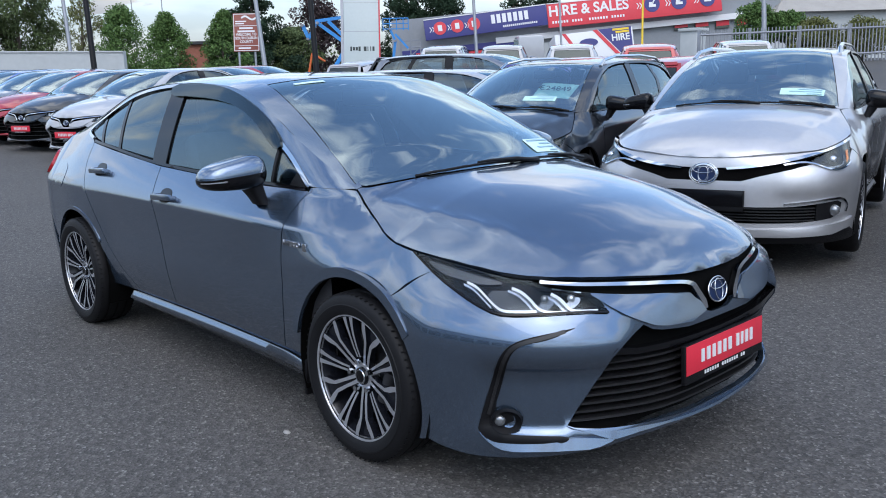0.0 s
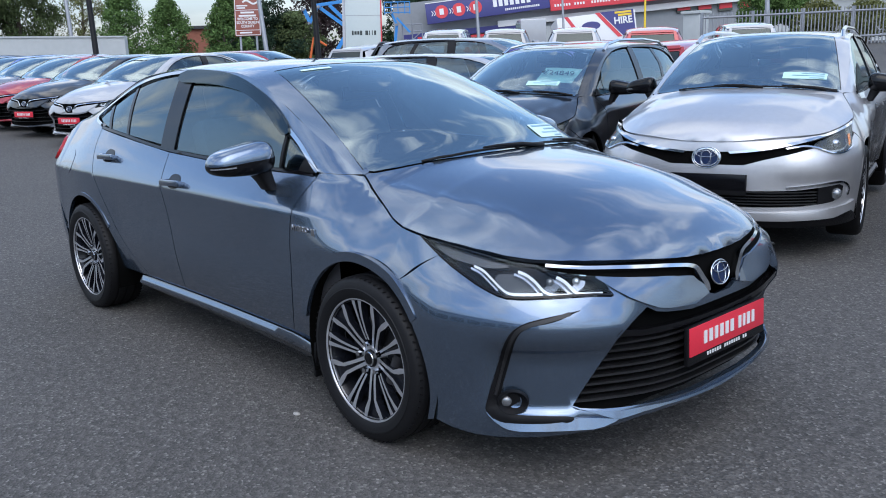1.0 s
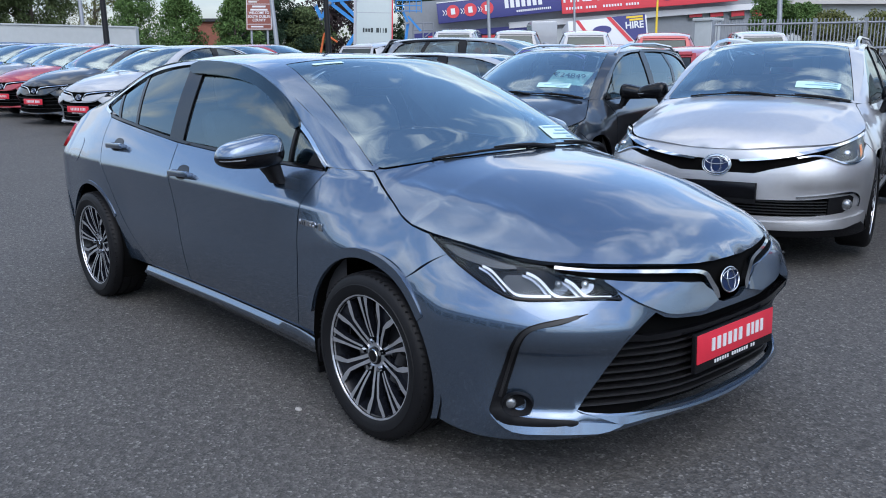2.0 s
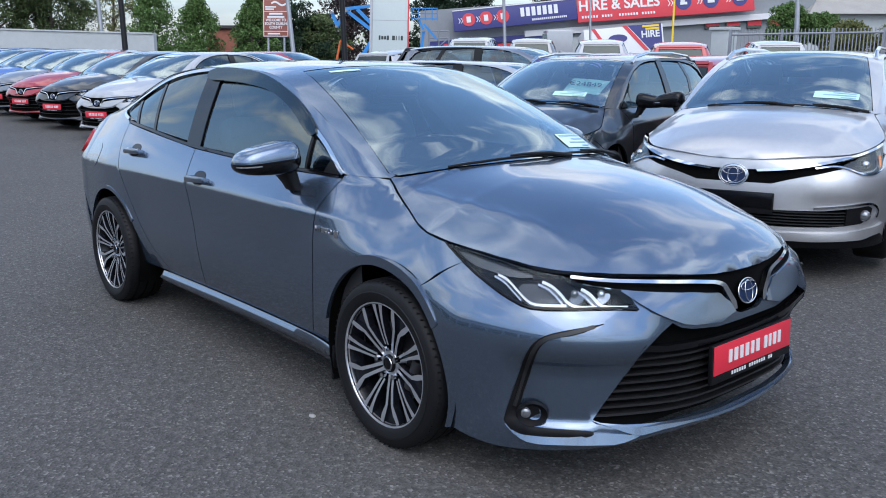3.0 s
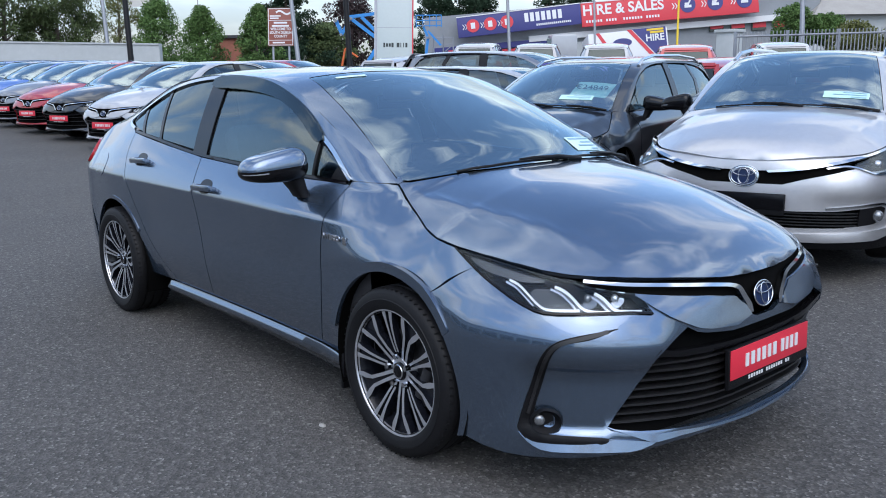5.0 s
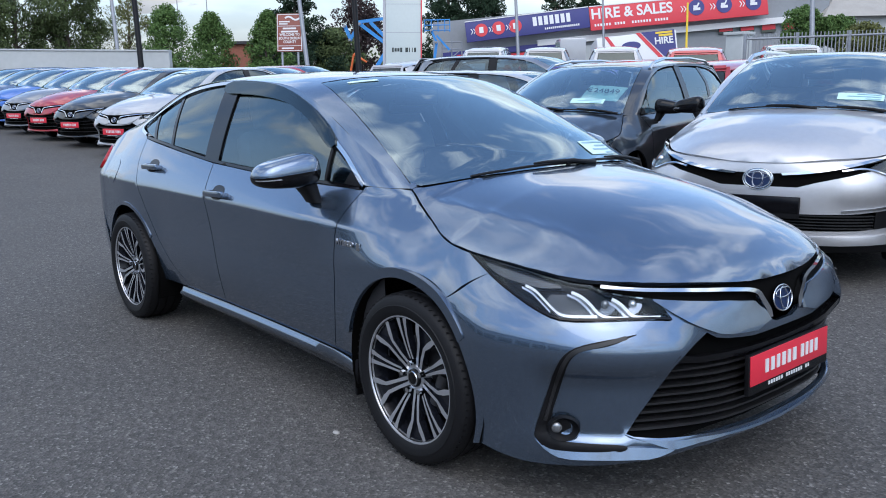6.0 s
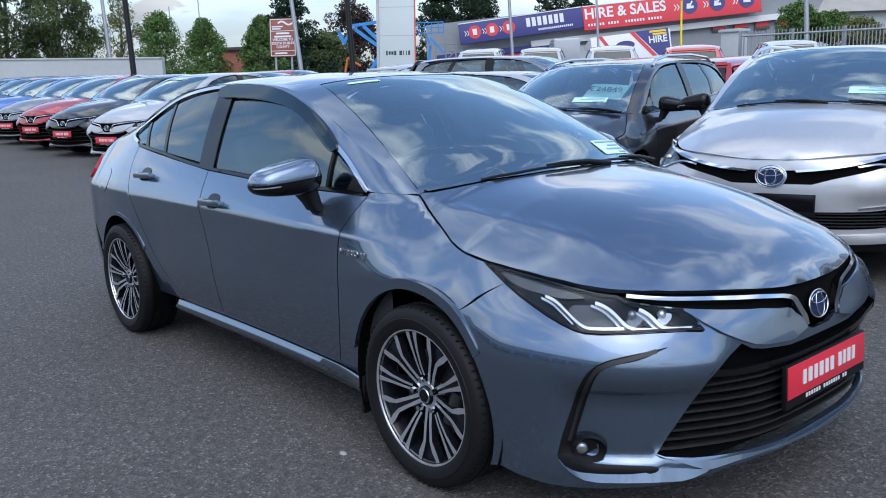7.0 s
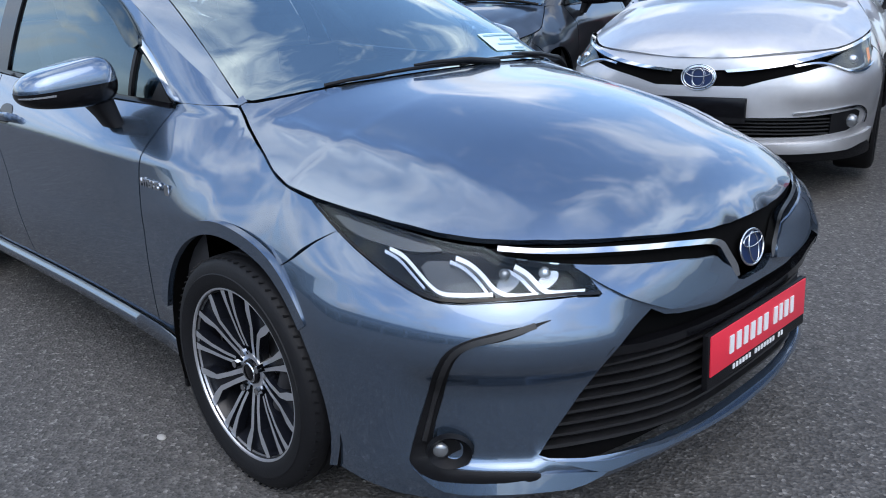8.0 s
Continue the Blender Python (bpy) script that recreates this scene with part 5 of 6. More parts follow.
# ---- rows of cars for sale ----
row = [("white", "white hatchback for sale with a red dealer plate", -14.05, 3.84), ("charcoal", "dark grey hatchback for sale with a red dealer plate", -16.55, 3.84), ("red", "dark red hatchback for sale with a red dealer plate", -18.75, 3.84),
       ("grey", "blue-grey hatchback for sale in the row", -21.05, 3.9), ("blue", "bright blue hatchback for sale in the row", -23.55, 3.9), ("navy", "navy blue hatchback for sale in the row", -26.0, 3.9), ("blue", "mid blue hatchback at the end of the row", -28.5, 3.9)]
for mat, label, x, y in row:
    c = build_car("hatchback_car", label, mat, "estate" if mat in ("grey", "blue") else "saloon", "saloon", "far", group="row of cars facing the lane")
    place(c, x * .95 + .4, y * .95 - .2, -70, size=(1, 1.03, 1.04))
second = [("white", "white hatchback seen from behind in the back rows", -15.15, 11.7, 103), ("white", "white sports utility car in the back rows", -17.1, 15.7, 108), ("grey", "grey hatchback in the back rows", -15.5, 16.6, 108), ("white", "white hatchback parked before the hire shop", -12.9, 16.6, 105),
          ("red", "dark red hatchback parked before the hire shop", -9.3, 15.0, 100), ("red", "bright red hatchback parked behind the estates", -4.9, 9.6, 98), ("white", "silver-white hatchback parked by the fence", -9.1, 19.0, 100), ("white", "white hatchback parked behind the estate row", -6.9, 6.1, 20),
          ("grey", "grey saloon parked behind the white hatchback", -8.9, 8.4, 20), ("violet", "dark blue hatchback behind the charcoal estate", -6.7, 9.1, 98), ("grey", "silver-grey car roof beyond the saloon", -14.6, 6.3, 25), ("red", "dark red car beyond the saloon", -16.2, 8.0, 25),
          ("grey", "dark grey car standing beside the silver estate", 1.55, 4.9, 102), ("charcoal", "tall dark sports utility car by the fence", -1.2, 11.2, 100)]
for mat, label, x, y, hd in second:
    c = build_car("parked_car", label, mat, "estate", "saloon", "far", group="cars in the back rows", plate=None)
    hd += 24 if y > 14 else 0
    h = Vector((math.cos(radians(hd)), math.sin(radians(hd))))
    tall = 1.16 if "utility" in label else 1.12 if y > 14 else .92 if "behind the estate row" in label else 1.03
    place(c, x + 1.8 * h.x, y + 1.8 * h.y, hd, ground_z(x, y), (1, 1, tall))

pebble = bmesh.new()
bmesh.ops.create_icosphere(pebble, subdivisions=2, radius=.016, matrix=Matrix.Translation((-.40, -.946, .003)) @ Matrix.Diagonal((1.2, .8, .4, 1)))
tagged(part("pebble", pebble, "stone"), "small pale stone lying on the asphalt", "stone")


# ---- poles and signs ----
def pole(name, label, top, bottom, r, mat, rise=.6, seg=14):
    a, b = Vector(top), Vector(bottom)
    d = (b - a) / (a.z - b.z)
    gz = ground_z(b.x, b.y)
    foot = b + d * (b.z - gz + .02)
    head = a - d * ((a.z - b.z) * rise)
    p = empty(name, label, "pole")
    part("shaft", rod(foot, head, r, r * .75, seg), mat, p)
    part("base_sleeve", rod(foot, foot - d * .9, r * 1.35, r * 1.3, seg), mat, p)
    return p, head


post, head = pole("lamp_column", "tall black lamp column behind the car row", (-22.41, 6.85, 4.11), (-21.97, 6.73, 1.92), .085, "black_plastic", 1.6)
post2, head2 = pole("lamp_column", "tall black lamp column beside the sign pillar", (-18.34, 11.63, 3.98), (-17.98, 11.46, 1.95), .085, "black_plastic", 1.6)
for p, h in ((post, head), (post2, head2)):
    part("lamp_head", box((.5, .25, .12), h + Vector((.2, 0, 0)), .03), "black_plastic", p)
pole("street_lamp", "grey steel street lamp beyond the wall", (-44.77, 14.21, 6.53), (-44.11, 14.08, 3.41), .11, "steel", .6)
pole("mast", "thin grey mast in the distance", (-87.02, 36.29, 10.48), (-86.24, 36.07, 6.49), .07, "steel", 0)
pole("mast", "thin tall grey mast in the distance", (-85.16, 38.78, 11.48), (-84.59, 38.52, 8.21), .07, "steel", .3)
pole("sign_post", "grey steel post in front of the brown sign", (-28.37, 15.86, 5.11), (-27.73, 15.74, 2.14), .10, "steel", .4)
pole("flag_pole", "pale steel pole before the hire shop", (-27.08, 26.97, 5.56), (-26.65, 26.70, 2.91), .085, "steel", .4)
pole("flag_pole", "grey steel pole before the red sign board", (-24.39, 30.11, 5.47), (-24.10, 29.88, 3.49), .06, "steel", .4)
pole("flag_pole", "thick pale pole by the hedge", (-17.93, 37.69, 5.26), (-17.68, 37.42, 3.28), .13, "steel", .4)
pole("marker_post", "yellow painted marker post before the hire shop", (-21.70, 33.12, 4.86), (-21.51, 32.85, 3.14), .06, "yellow", 0)
lamp2 = empty("street_lamp", "double-armed street lamp far behind the trees", "street lamp")
part("shaft", rod((-60, 21.3, 1.5), (-60.6, 21.5, 8.3), .09, .06), "steel", lamp2)
for sg in (-1, 1):
    part("arm", rod((-60.6, 21.5, 8.2), (-60.6 + sg * .5, 21.5 + sg * .65, 8.35), .05, .04), "steel", lamp2)
    part("lamp_head", box((.5, .35, .12), (-60.6 + sg * .75, 21.5 + sg * .95, 8.36), .03, pose(0, 0, 0, 0, 0, 50)), "steel", lamp2)


def face_frame(a, b, low):
    """Axes of an upright panel: origin a, x towards b, y up from low."""
    a, b, low = Vector(a), Vector(b), Vector(low)
    ex = (b - a).normalized()
    ey = a - low
    ey = (ey - ex * ey.dot(ex)).normalized()
    ez = ex.cross(ey).normalized()
    return a, ex, ey, ez


def board_matrix(o, ex, ey, ez):
    return Matrix.Translation(o) @ Matrix((ex, ey, ez)).transposed().to_4x4()


def flat_shape(pts, thick=.02):
    """A flat plate cut to an outline in x, y, standing out along z."""
    bm = bmesh.new()
    f = bm.faces.new([bm.verts.new((x, y, 0)) for x, y in pts])
    ext = bmesh.ops.extrude_face_region(bm, geom=[f])
    bmesh.ops.translate(bm, verts=[v for v in ext["geom"] if isinstance(v, bmesh.types.BMVert)], vec=(0, 0, thick))
    return bm


def stick(name, bm, mat, parent, m):
    bmesh.ops.transform(bm, matrix=m, verts=bm.verts)
    return part(name, bm, mat, parent, smooth=False)


def disc(r, n=28):
    return [(r * math.cos(2 * math.pi * k / n), r * math.sin(2 * math.pi * k / n)) for k in range(n)]


def chevrons(parent, m, x, y, s, mat="sign_white"):
    for dx in (0, .5 * s):
        pts = [(0, s * .5), (.16 * s, s * .5), (.48 * s, 0), (.16 * s, -s * .5), (0, -s * .5), (.32 * s, 0)]
        stick("chevron", flat_shape([(x + dx + a, y + b) for a, b in pts], .03), mat, parent, m)


def hire_board():
    """Long sign boards of the hire shop: a navy one and a scarlet one."""
    h1, h2, h3 = 1.46, 1.70, 1.66
    for name, label, a, b, lo, mat in (("sign_board", "navy blue shop sign board with red roundels and white lettering bars", (-43.79, 38.71, 5.55), (-38.24, 45.54, 6.47), (-43.65, 38.55, 4.09), "sign_navy"),
                                        ("sign_board", "scarlet shop sign board reading hire and sales", (-38.20, 45.58, 6.47), (-30.16, 55.36, 7.40), (-38.0, 45.36, 4.77), "sign_scarlet")):
        o, ex, ey, ez = face_frame(a, b, lo)
        L = (Vector(b) - Vector(a)).length
        H = (Vector(a) - Vector(lo)).length
        m = board_matrix(o, ex, ey, ez)
        board = tagged(part(name, box((L, H, .16), (L / 2, -H / 2, -.08), .01), mat), label, "sign")
        board.matrix_world = m
        I = Matrix.Identity(4)
        stick("edge_strip", box((L, .06, .05), (L / 2, -.03, .005)), "sign_white", board, I)
        if mat == "sign_scarlet":
            text_part("lettering", "HIRE & SALES", 1.02, "sign_white", Matrix.Translation((.26 * L - .3, -H * .36, .012)), board, .98, .01, bold=.022)
            for k in range(26):
                if k not in (6, 11, 12, 20):
                    stick("lettering_bar", box((.12, .17, .02), (.35 + k * .205, -H * .80, .012)), "sign_white", board, I)
            for f in (.51, .675, .84):
                chevrons(board, I, f * L, -H * .47, .42)
            for f in (.60, .755, .92):
                r = stick("roundel", flat_shape([(f * L + x, -H * .45 + y) for x, y in disc(.56)], .03), "sign_navy", board, I)
                pic = bmesh.new()
                box_into(pic, (.5, .18, .03), (f * L, -H * .52, .045))
                box_into(pic, (.10, .34, .03), (f * L + .1, -H * .36, .045), pose(0, 0, 0, 0, 0, -30))
                box_into(pic, (.28, .18, .03), (f * L - .08, -H * .42, .045))
                stick("pictogram", pic, "sign_white", r, I)
        else:
            for k in range(7):
                stick("lettering_bar", box((.27, .62, .02), (L * .56 + k * .40, -H * .40, .012)), "sign_white", board, I)
            for k in range(18):
                stick("lettering_bar", box((.09, .14, .02), (L * .64 + k * .14, -H * .80, .012)), "sign_white", board, I)
            for f in (.04, .185, .325):
                chevrons(board, I, f * L, -H * .52, .36)
            for f in (.125, .265, .40):
                r = stick("roundel", flat_shape([(f * L + x, -H * .50 + y) for x, y in disc(.46)], .03), "sign_scarlet", board, I)
                pic = bmesh.new()
                box_into(pic, (.30, .42, .03), (f * L, -H * .50, .045))
                stick("pictogram", pic, "sign_white", r, I)


hire_board()


def building(name, label, a, b, top_a, top_b, deep, mat, base=-.5):
    """A plain block behind a front line from a to b (plan points) with its own eaves heights."""
    a, b = Vector((*a, 0)), Vector((*b, 0))
    n = (b - a).cross(Vector((0, 0, 1))).normalized() * -1
    if n.dot(a - Vector((2, -2, 0))) < 0:
        n = -n
    bm = bmesh.new()
    q = [a, b, b + n * deep, a + n * deep]
    tops = [top_a, top_b, top_b, top_a]
    lo = [bm.verts.new((p.x, p.y, base)) for p in q]
    hi = [bm.verts.new((p.x, p.y, t)) for p, t in zip(q, tops)]
    bm.faces.new(lo[::-1])
    bm.faces.new(hi)
    for k in range(4):
        bm.faces.new((lo[k], lo[(k + 1) % 4], hi[(k + 1) % 4], hi[k]))
    return tagged(part(name, bm, mat, smooth=False), label, "building", kind=""), a, b, n


shop, sa, sb, sn = building("hire_shop", "long pale grey clad hire shop under sign boards", (-46.0, 37.6), (-27.6, 59.6), 5.6, 7.75, 12, "cladding")
ex = (sb - sa).normalized()
out = -sn
yaw = math.degrees(math.atan2(ex.y, ex.x))
slope = math.degrees(math.atan2(2.15, (sb - sa).length))
def on_shop(along, z, size, off=.1):
    p = sa + ex * along + out * off
    return box(size, (0, 0, 0), .01), Matrix.Translation((p.x, p.y, z)) @ pose(0, 0, 0, 0, 0, yaw) @ pose(0, 0, 0, 0, -slope, 0)
for along, dz, size, mat, nm, off in ((17, 4.72, (19, .5, .42), "sign_white", "fascia", .2), (5.0, 3.55, (8.6, .3, .42), "sign_navy", "fascia", .25), (12, 3.1, (5.5, .2, 1.5), "render_wall", "shutter", .08), (3.0, 2.55, (2.4, .15, 1.3), "dash", "shop_window", .1), (6.4, 2.6, (2.4, .15, 1.3), "dash", "shop_window", .1), (3.0, 3.25, (2.6, .4, .22), "sign_scarlet", "awning", .3), (6.4, 3.25, (2.6, .4, .22), "sign_scarlet", "awning", .3)):
    bm, m = on_shop(along, dz, size, off)
    ob = part(nm, bm, mat, shop, smooth=False)
    ob.matrix_basis = m
for k in range(5):
    bm, m = on_shop(21.2 + k * 1.55, 4.75 + k * .03, (1.05, .1, .62), .12)
    ob = part("window", bm, "glass_dark", shop, smooth=False)
    ob.matrix_basis = m
    bm, m = on_shop(21.2 + k * 1.55, 4.83 + k * .03, (.95, .04, .42), .2)
    ob = part("window_poster", bm, "sign_scarlet", shop, smooth=False)
    ob.matrix_basis = m

# hire container with its livery
co, cex, cey, cez = face_frame((-34.26, 41.68, 4.11), (-30.98, 45.69, 4.55), (-34.08, 41.49, 2.74))
cm = board_matrix(co, cex, cey, cez)
cont = tagged(part("container", box((5.2, 2.4, 2.2), (2.6, -1.3, -1.1), .03), "sign_white"), "white container with a navy panel and red stripes", "container")
cont.matrix_world = cm
I4 = Matrix.Identity(4)
stick("panel", flat_shape([(2.9, -.05), (5.1, -.05), (5.1, -1.75), (4.3, -1.75)], .02), "sign_navy", cont, I4)
stick("stripe", flat_shape([(2.55, -.05), (2.85, -.05), (4.2, -1.75), (3.9, -1.75)], .02), "sign_scarlet", cont, I4)
stick("stripe", flat_shape([(.5, -.1), (.75, -.1), (1.3, -1.0), (1.05, -1.0)], .02), "sign_scarlet", cont, I4)
stick("badge_oval", flat_shape([(2.2 + x, -.85 + y * .45) for x, y in disc(.62)], .03), "sign_navy", cont, I4)
text_part("lettering", "HIRE", .62, "sign_white", Matrix.Translation((4.35, -.72, .035)), cont, .95, .01, bold=.015)
stick("small_lettering", box((1.1, .13, .02), (4.4, -.18, .03)), "yellow", cont, I4)
stick("small_lettering", box((.9, .13, .02), (4.5, -.36, .03)), "yellow", cont, I4)

# brown county sign
bo, bex, bey, bez = face_frame((-29.72, 15.59, 4.27), (-29.04, 16.40, 4.27), (-29.41, 15.50, 2.70))
bm4 = board_matrix(bo, bex, bey, bez)
sign = tagged(part("road_sign", box((1.06, 1.58, .05), (.53, -.79, -.025), .02), "brown"), "brown welcome sign with white lettering on grey legs", "sign")
sign.matrix_world = bm4
for w, h, x, y in ((1.0, .025, .53, -.04), (1.0, .025, .53, -1.54), (1.0, .02, .53, -.52), (1.0, .02, .53, -1.34)):
    stick("border", box((w, h, .01), (x, y, .006)), "sign_white", sign, I4)
for x in (.035, 1.025):
    stick("border", box((.025, 1.5, .01), (x, -.79, .006)), "sign_white", sign, I4)
wave = [(.35 + .6 * k / 12, -.2 + .07 * math.sin(k / 12 * 6.3)) for k in range(13)]
stick("wave_mark", flat_shape(ribbon(wave, .07), .01), "sign_white", sign, I4)
for k, (w, x) in enumerate(((.45, .32), (.35, .28))):
    stick("small_lettering", box((w, .05, .01), (x, -.34 - .09 * k, .006)), "sign_white", sign, I4)
for k, w in enumerate((.55, .7)):
    stick("small_lettering", box((w, .07, .01), (.53, -.62 - .13 * k, .006)), "sign_white", sign, I4)
for k, wd in enumerate(("WELCOME TO", "SOUTH DUBLIN", "COUNTY")):
    text_part("lettering", wd, .15, "sign_white", Matrix.Translation((.53, -.88 - .15 * k, .006)), sign, .85, .003, bold=.003)
stick("small_lettering", box((.5, .06, .01), (.45, -1.44, .006)), "sign_white", sign, I4)
for x in (.2, .86):
    stick("leg", rod((x, -1.5, -.08), (x + .05, -4.6, -.08), .045), "steel", sign, I4)

# pillar sign of the dealership
to, tex, tey, tez = face_frame((-29.40, 21.04, 5.47), (-28.37, 22.24, 5.44), (-28.87, 20.74, 2.26))
tm = board_matrix(to, tex, tey, tez)
tot = tagged(part("pillar_sign", box((1.58, 7.2, .42), (.79, -2.0, -.21), .03), "totem"), "tall pale grey-green pillar sign with seams and small lettering", "sign")
tot.matrix_world = tm
for y in (-.62, -1.9):
    stick("seam", box((1.56, .018, .008), (.79, y, .004)), "steel", tot, I4)
lb = bmesh.new()
for k, w in enumerate((.10, .13, .13, .13, 0, .17, .05, .05, .12)):
    if w:
        box_into(lb, (w * .75, .2 if k not in (1, 2) else .15, .01), (.33 + k * .125, -2.68, .004))
stick("lettering", lb, "ink", tot, I4)
stick("side_edge", box((.05, 7.0, .42), (1.605, -2.0, -.21)), "sign_scarlet", tot, I4)
stick("side_edge", box((.12, 7.2, .40), (-.065, -2.0, -.22)), "steel", tot, I4)


# ---- walls, fence, buildings ----
bw, wa, wb2, wn2 = building("boundary_wall", "long pale rendered boundary wall", (-52, -6.2), (-35.38, 13.23), 3.55, 2.94, .4, "render_wall")
tagged(bw, category="wall", kind="structure")
part("coping", box(((wb2 - wa).length, .5, .07), (0, 0, 0), .015), "render_wall", bw, smooth=False).matrix_basis = Matrix.Translation((wa + wb2) / 2 + wn2 * .2 + Vector((0, 0, 3.27))) @ pose(0, 0, 0, 0, 0, math.degrees(math.atan2(wb2.y - wa.y, wb2.x - wa.x))) @ pose(0, 0, 0, 0, 1.37, 0)
br, *_ = building("brick_building", "low red brick building behind the trees", (-54.8, 25.3), (-52.2, 28.3), 4.25, 4.3, 8, "brick")
part("roof_edge", box((4.1, .5, .22), (-53.5, 26.8, 4.35), .02, pose(0, 0, 0, 0, 0, 49)), "dash", br, smooth=False)


def fence(a, b, za, zb, n):
    f = empty("metal_fence", "galvanised palisade fence with pointed pales", "fence")
    a, b = Vector(a), Vector(b)
    pale = rod((0, 0, 0), (0, 0, 1.45), .028, .02, 5)
    first = None
    for k in range(n):
        t = k / (n - 1)
        p = a.lerp(b, t)
        z = za + (zb - za) * t
        if first is None:
            first = part("pale", pale, "steel", f)
            ob = first
        else:
            ob = new("pale", first.data)
            ob.parent = f
        ob.matrix_basis = Matrix.Translation((p.x, p.y, z - 1.45))
    for dz in (.18, 1.15):
        part("rail", rod((a.x, a.y, za - dz), (b.x, b.y, zb - dz), .04), "steel", f)
    for t in np.linspace(0, 1, 6):
        p, z = a.lerp(b, t), za + (zb - za) * t
        part("post", box((.1, .1, 2.0), (p.x, p.y, z - 1.0), .01), "steel", f)


fence((-15.33, 27.49), (-9.0, 35.2), 2.95, 3.15, 70)
gp = tagged(part("gate_pier", box((.75, .75, 2.4), (-16.6, 29.2, 1.85), .03), "render_wall"), "white rendered gate pier with a flat cap", "pier")
part("cap", box((.9, .9, .12), (-16.6, 29.2, 3.08), .02), "render_wall", gp)
house, ha, hb, hn = building("bungalow", "low house with a shallow grey tiled roof", (-27.5, 58.2), (-17.0, 70.0), 5.5, 5.5, 9, "render_wall")
rv = [ha - hn * .6, hb - hn * .6, hb + hn * 9.6, ha + hn * 9.6]
rdg = [ha + hn * 4.5 + (hb - ha) * .2, hb + hn * 4.5 - (hb - ha) * .1]
mesh_part("roof", [(p.x, p.y, 5.45) for p in rv] + [(p.x, p.y, 8.2) for p in rdg], [(0, 1, 5, 4), (2, 3, 4, 5), (1, 2, 5), (3, 0, 4), (3, 2, 1, 0)], "roof_slate", house)

# showroom behind the viewer, closing the lot
room, ra, rb, rn = building("showroom", "grey showroom building across the lot", (-30, -21), (22, -26), 5.2, 5.2, 10, "cladding")
tagged(room, category="building")
for k in range(12):
    p = ra.lerp(rb, (k + .5) / 12)
    o = part("window", box((3.6, .1, 2.6), (0, 0, 0), .02), "glass_dark", room)
    o.matrix_basis = Matrix.Translation((p.x, p.y + .08, 1.6)) @ pose(0, 0, 0, 0, 0, -5.5)
fs = part("fascia", box((52, .2, .9), (0, 0, 0), .02), "dash", room)
fs.matrix_basis = Matrix.Translation(((ra + rb) / 2) + Vector((0, .12, 4.6))) @ pose(0, 0, 0, 0, 0, -5.5)
bound, *_ = building("boundary_wall", "plain rendered wall closing the lot", (26, -26), (30, 40), 2.4, 2.4, .3, "render_wall")
tagged(bound, category="wall", kind="structure")


# ---- lifts and scaffolding of the hire yard ----
def boom_lift(name, label, o, segs, mat="lift_blue"):
    lift = empty(name, label, "lift")
    o = Vector(o)
    rt = Vector((.66, .75, 0))
    def pt(u, z):
        return o + rt * u + Vector((0, 0, z))
    part("base", box((2.2, 2.2, .9), o + Vector((0, 0, -1.2)), .08), mat, lift)
    for (u0, z0), (u1, z1), w in segs:
        a, b = pt(u0, z0), pt(u1, z1)
        d = b - a
        m = Matrix.Translation((a + b) / 2) @ d.to_track_quat("Z", "Y").to_matrix().to_4x4()
        bm = bmesh.new()
        bmesh.ops.create_cube(bm, size=1, matrix=m @ Matrix.Diagonal((w, w, d.length, 1)))
        part("boom", bm, mat, lift, smooth=False)
        part("pin", rod(b + Vector((-.2, .2, 0)), b + Vector((.2, -.2, 0)), w * .45), "steel", lift)
    return lift, pt


lift, pt = boom_lift("boom_lift", "blue articulated boom lift folded in the yard", (-39.6, 27.2, 2.6), [((.3, -.6), (1.3, .9), .22), ((1.25, .95), (-.4, 2.2), .20), ((-.6, 2.3), (1.6, 2.55), .18), ((1.6, 2.5), (1.0, -.3), .16), ((-.5, 2.2), (-1.0, 1.3), .16), ((-1.0, 1.4), (-1.3, 2.1), .2), ((.2, 2.3), (1.5, 1.0), .2)])
lift2, pt2 = boom_lift("boom_lift", "dark blue work platform raised in the yard", (-37.2, 30.8, 2.9), [((-.4, -.6), (-.2, .8), .16), ((-.2, .8), (-.5, 1.5), .14), ((-.2, 1.2), (.6, .3), .12)])
bk = bmesh.new()
for z in (1.5, 1.8, 2.1):
    for u0, u1 in ((-.9, .6),):
        rod_into(bk, pt2(u0, z), pt2(u1, z), .03, None, 6)
for u in (-.9, -.5, -.1, .3, .6):
    rod_into(bk, pt2(u, 1.4), pt2(u, 2.1), .03, None, 6)
part("basket", bk, "lift_blue", lift2)
sc = empty("scaffold_tower", "silver scaffold tower with guard rails", "scaffold")
for u in (.1, .7, 1.3):
    part("upright", rod(pt2(u, -2.0), pt2(u, 1.1 - .2 * u), .04, None, 6), "steel", sc)
for z in (-.6, -.1, .4, .8):
    part("ledger", rod(pt2(.1, z), pt2(1.3, z), .035, None, 6), "steel", sc)
part("brace", rod(pt2(.1, -.6), pt2(1.3, .4), .03, None, 6), "steel", sc)
dig = empty("mini_digger", "small orange digger arm behind the cars", "digger")
for a, b in (((-36.9, 24.0, 1.6), (-36.7, 24.2, 2.95)), ((-36.7, 24.2, 2.95), (-36.2, 24.7, 2.5))):
    part("arm", rod(a, b, .07, .05, 6), "orange", dig)
part("cab", box((.8, .8, 1.2), (-37.2, 23.8, 1.2), .05), "orange", dig)
truck = empty("lorry", "white lorry cab parked at the hire shop", "lorry")
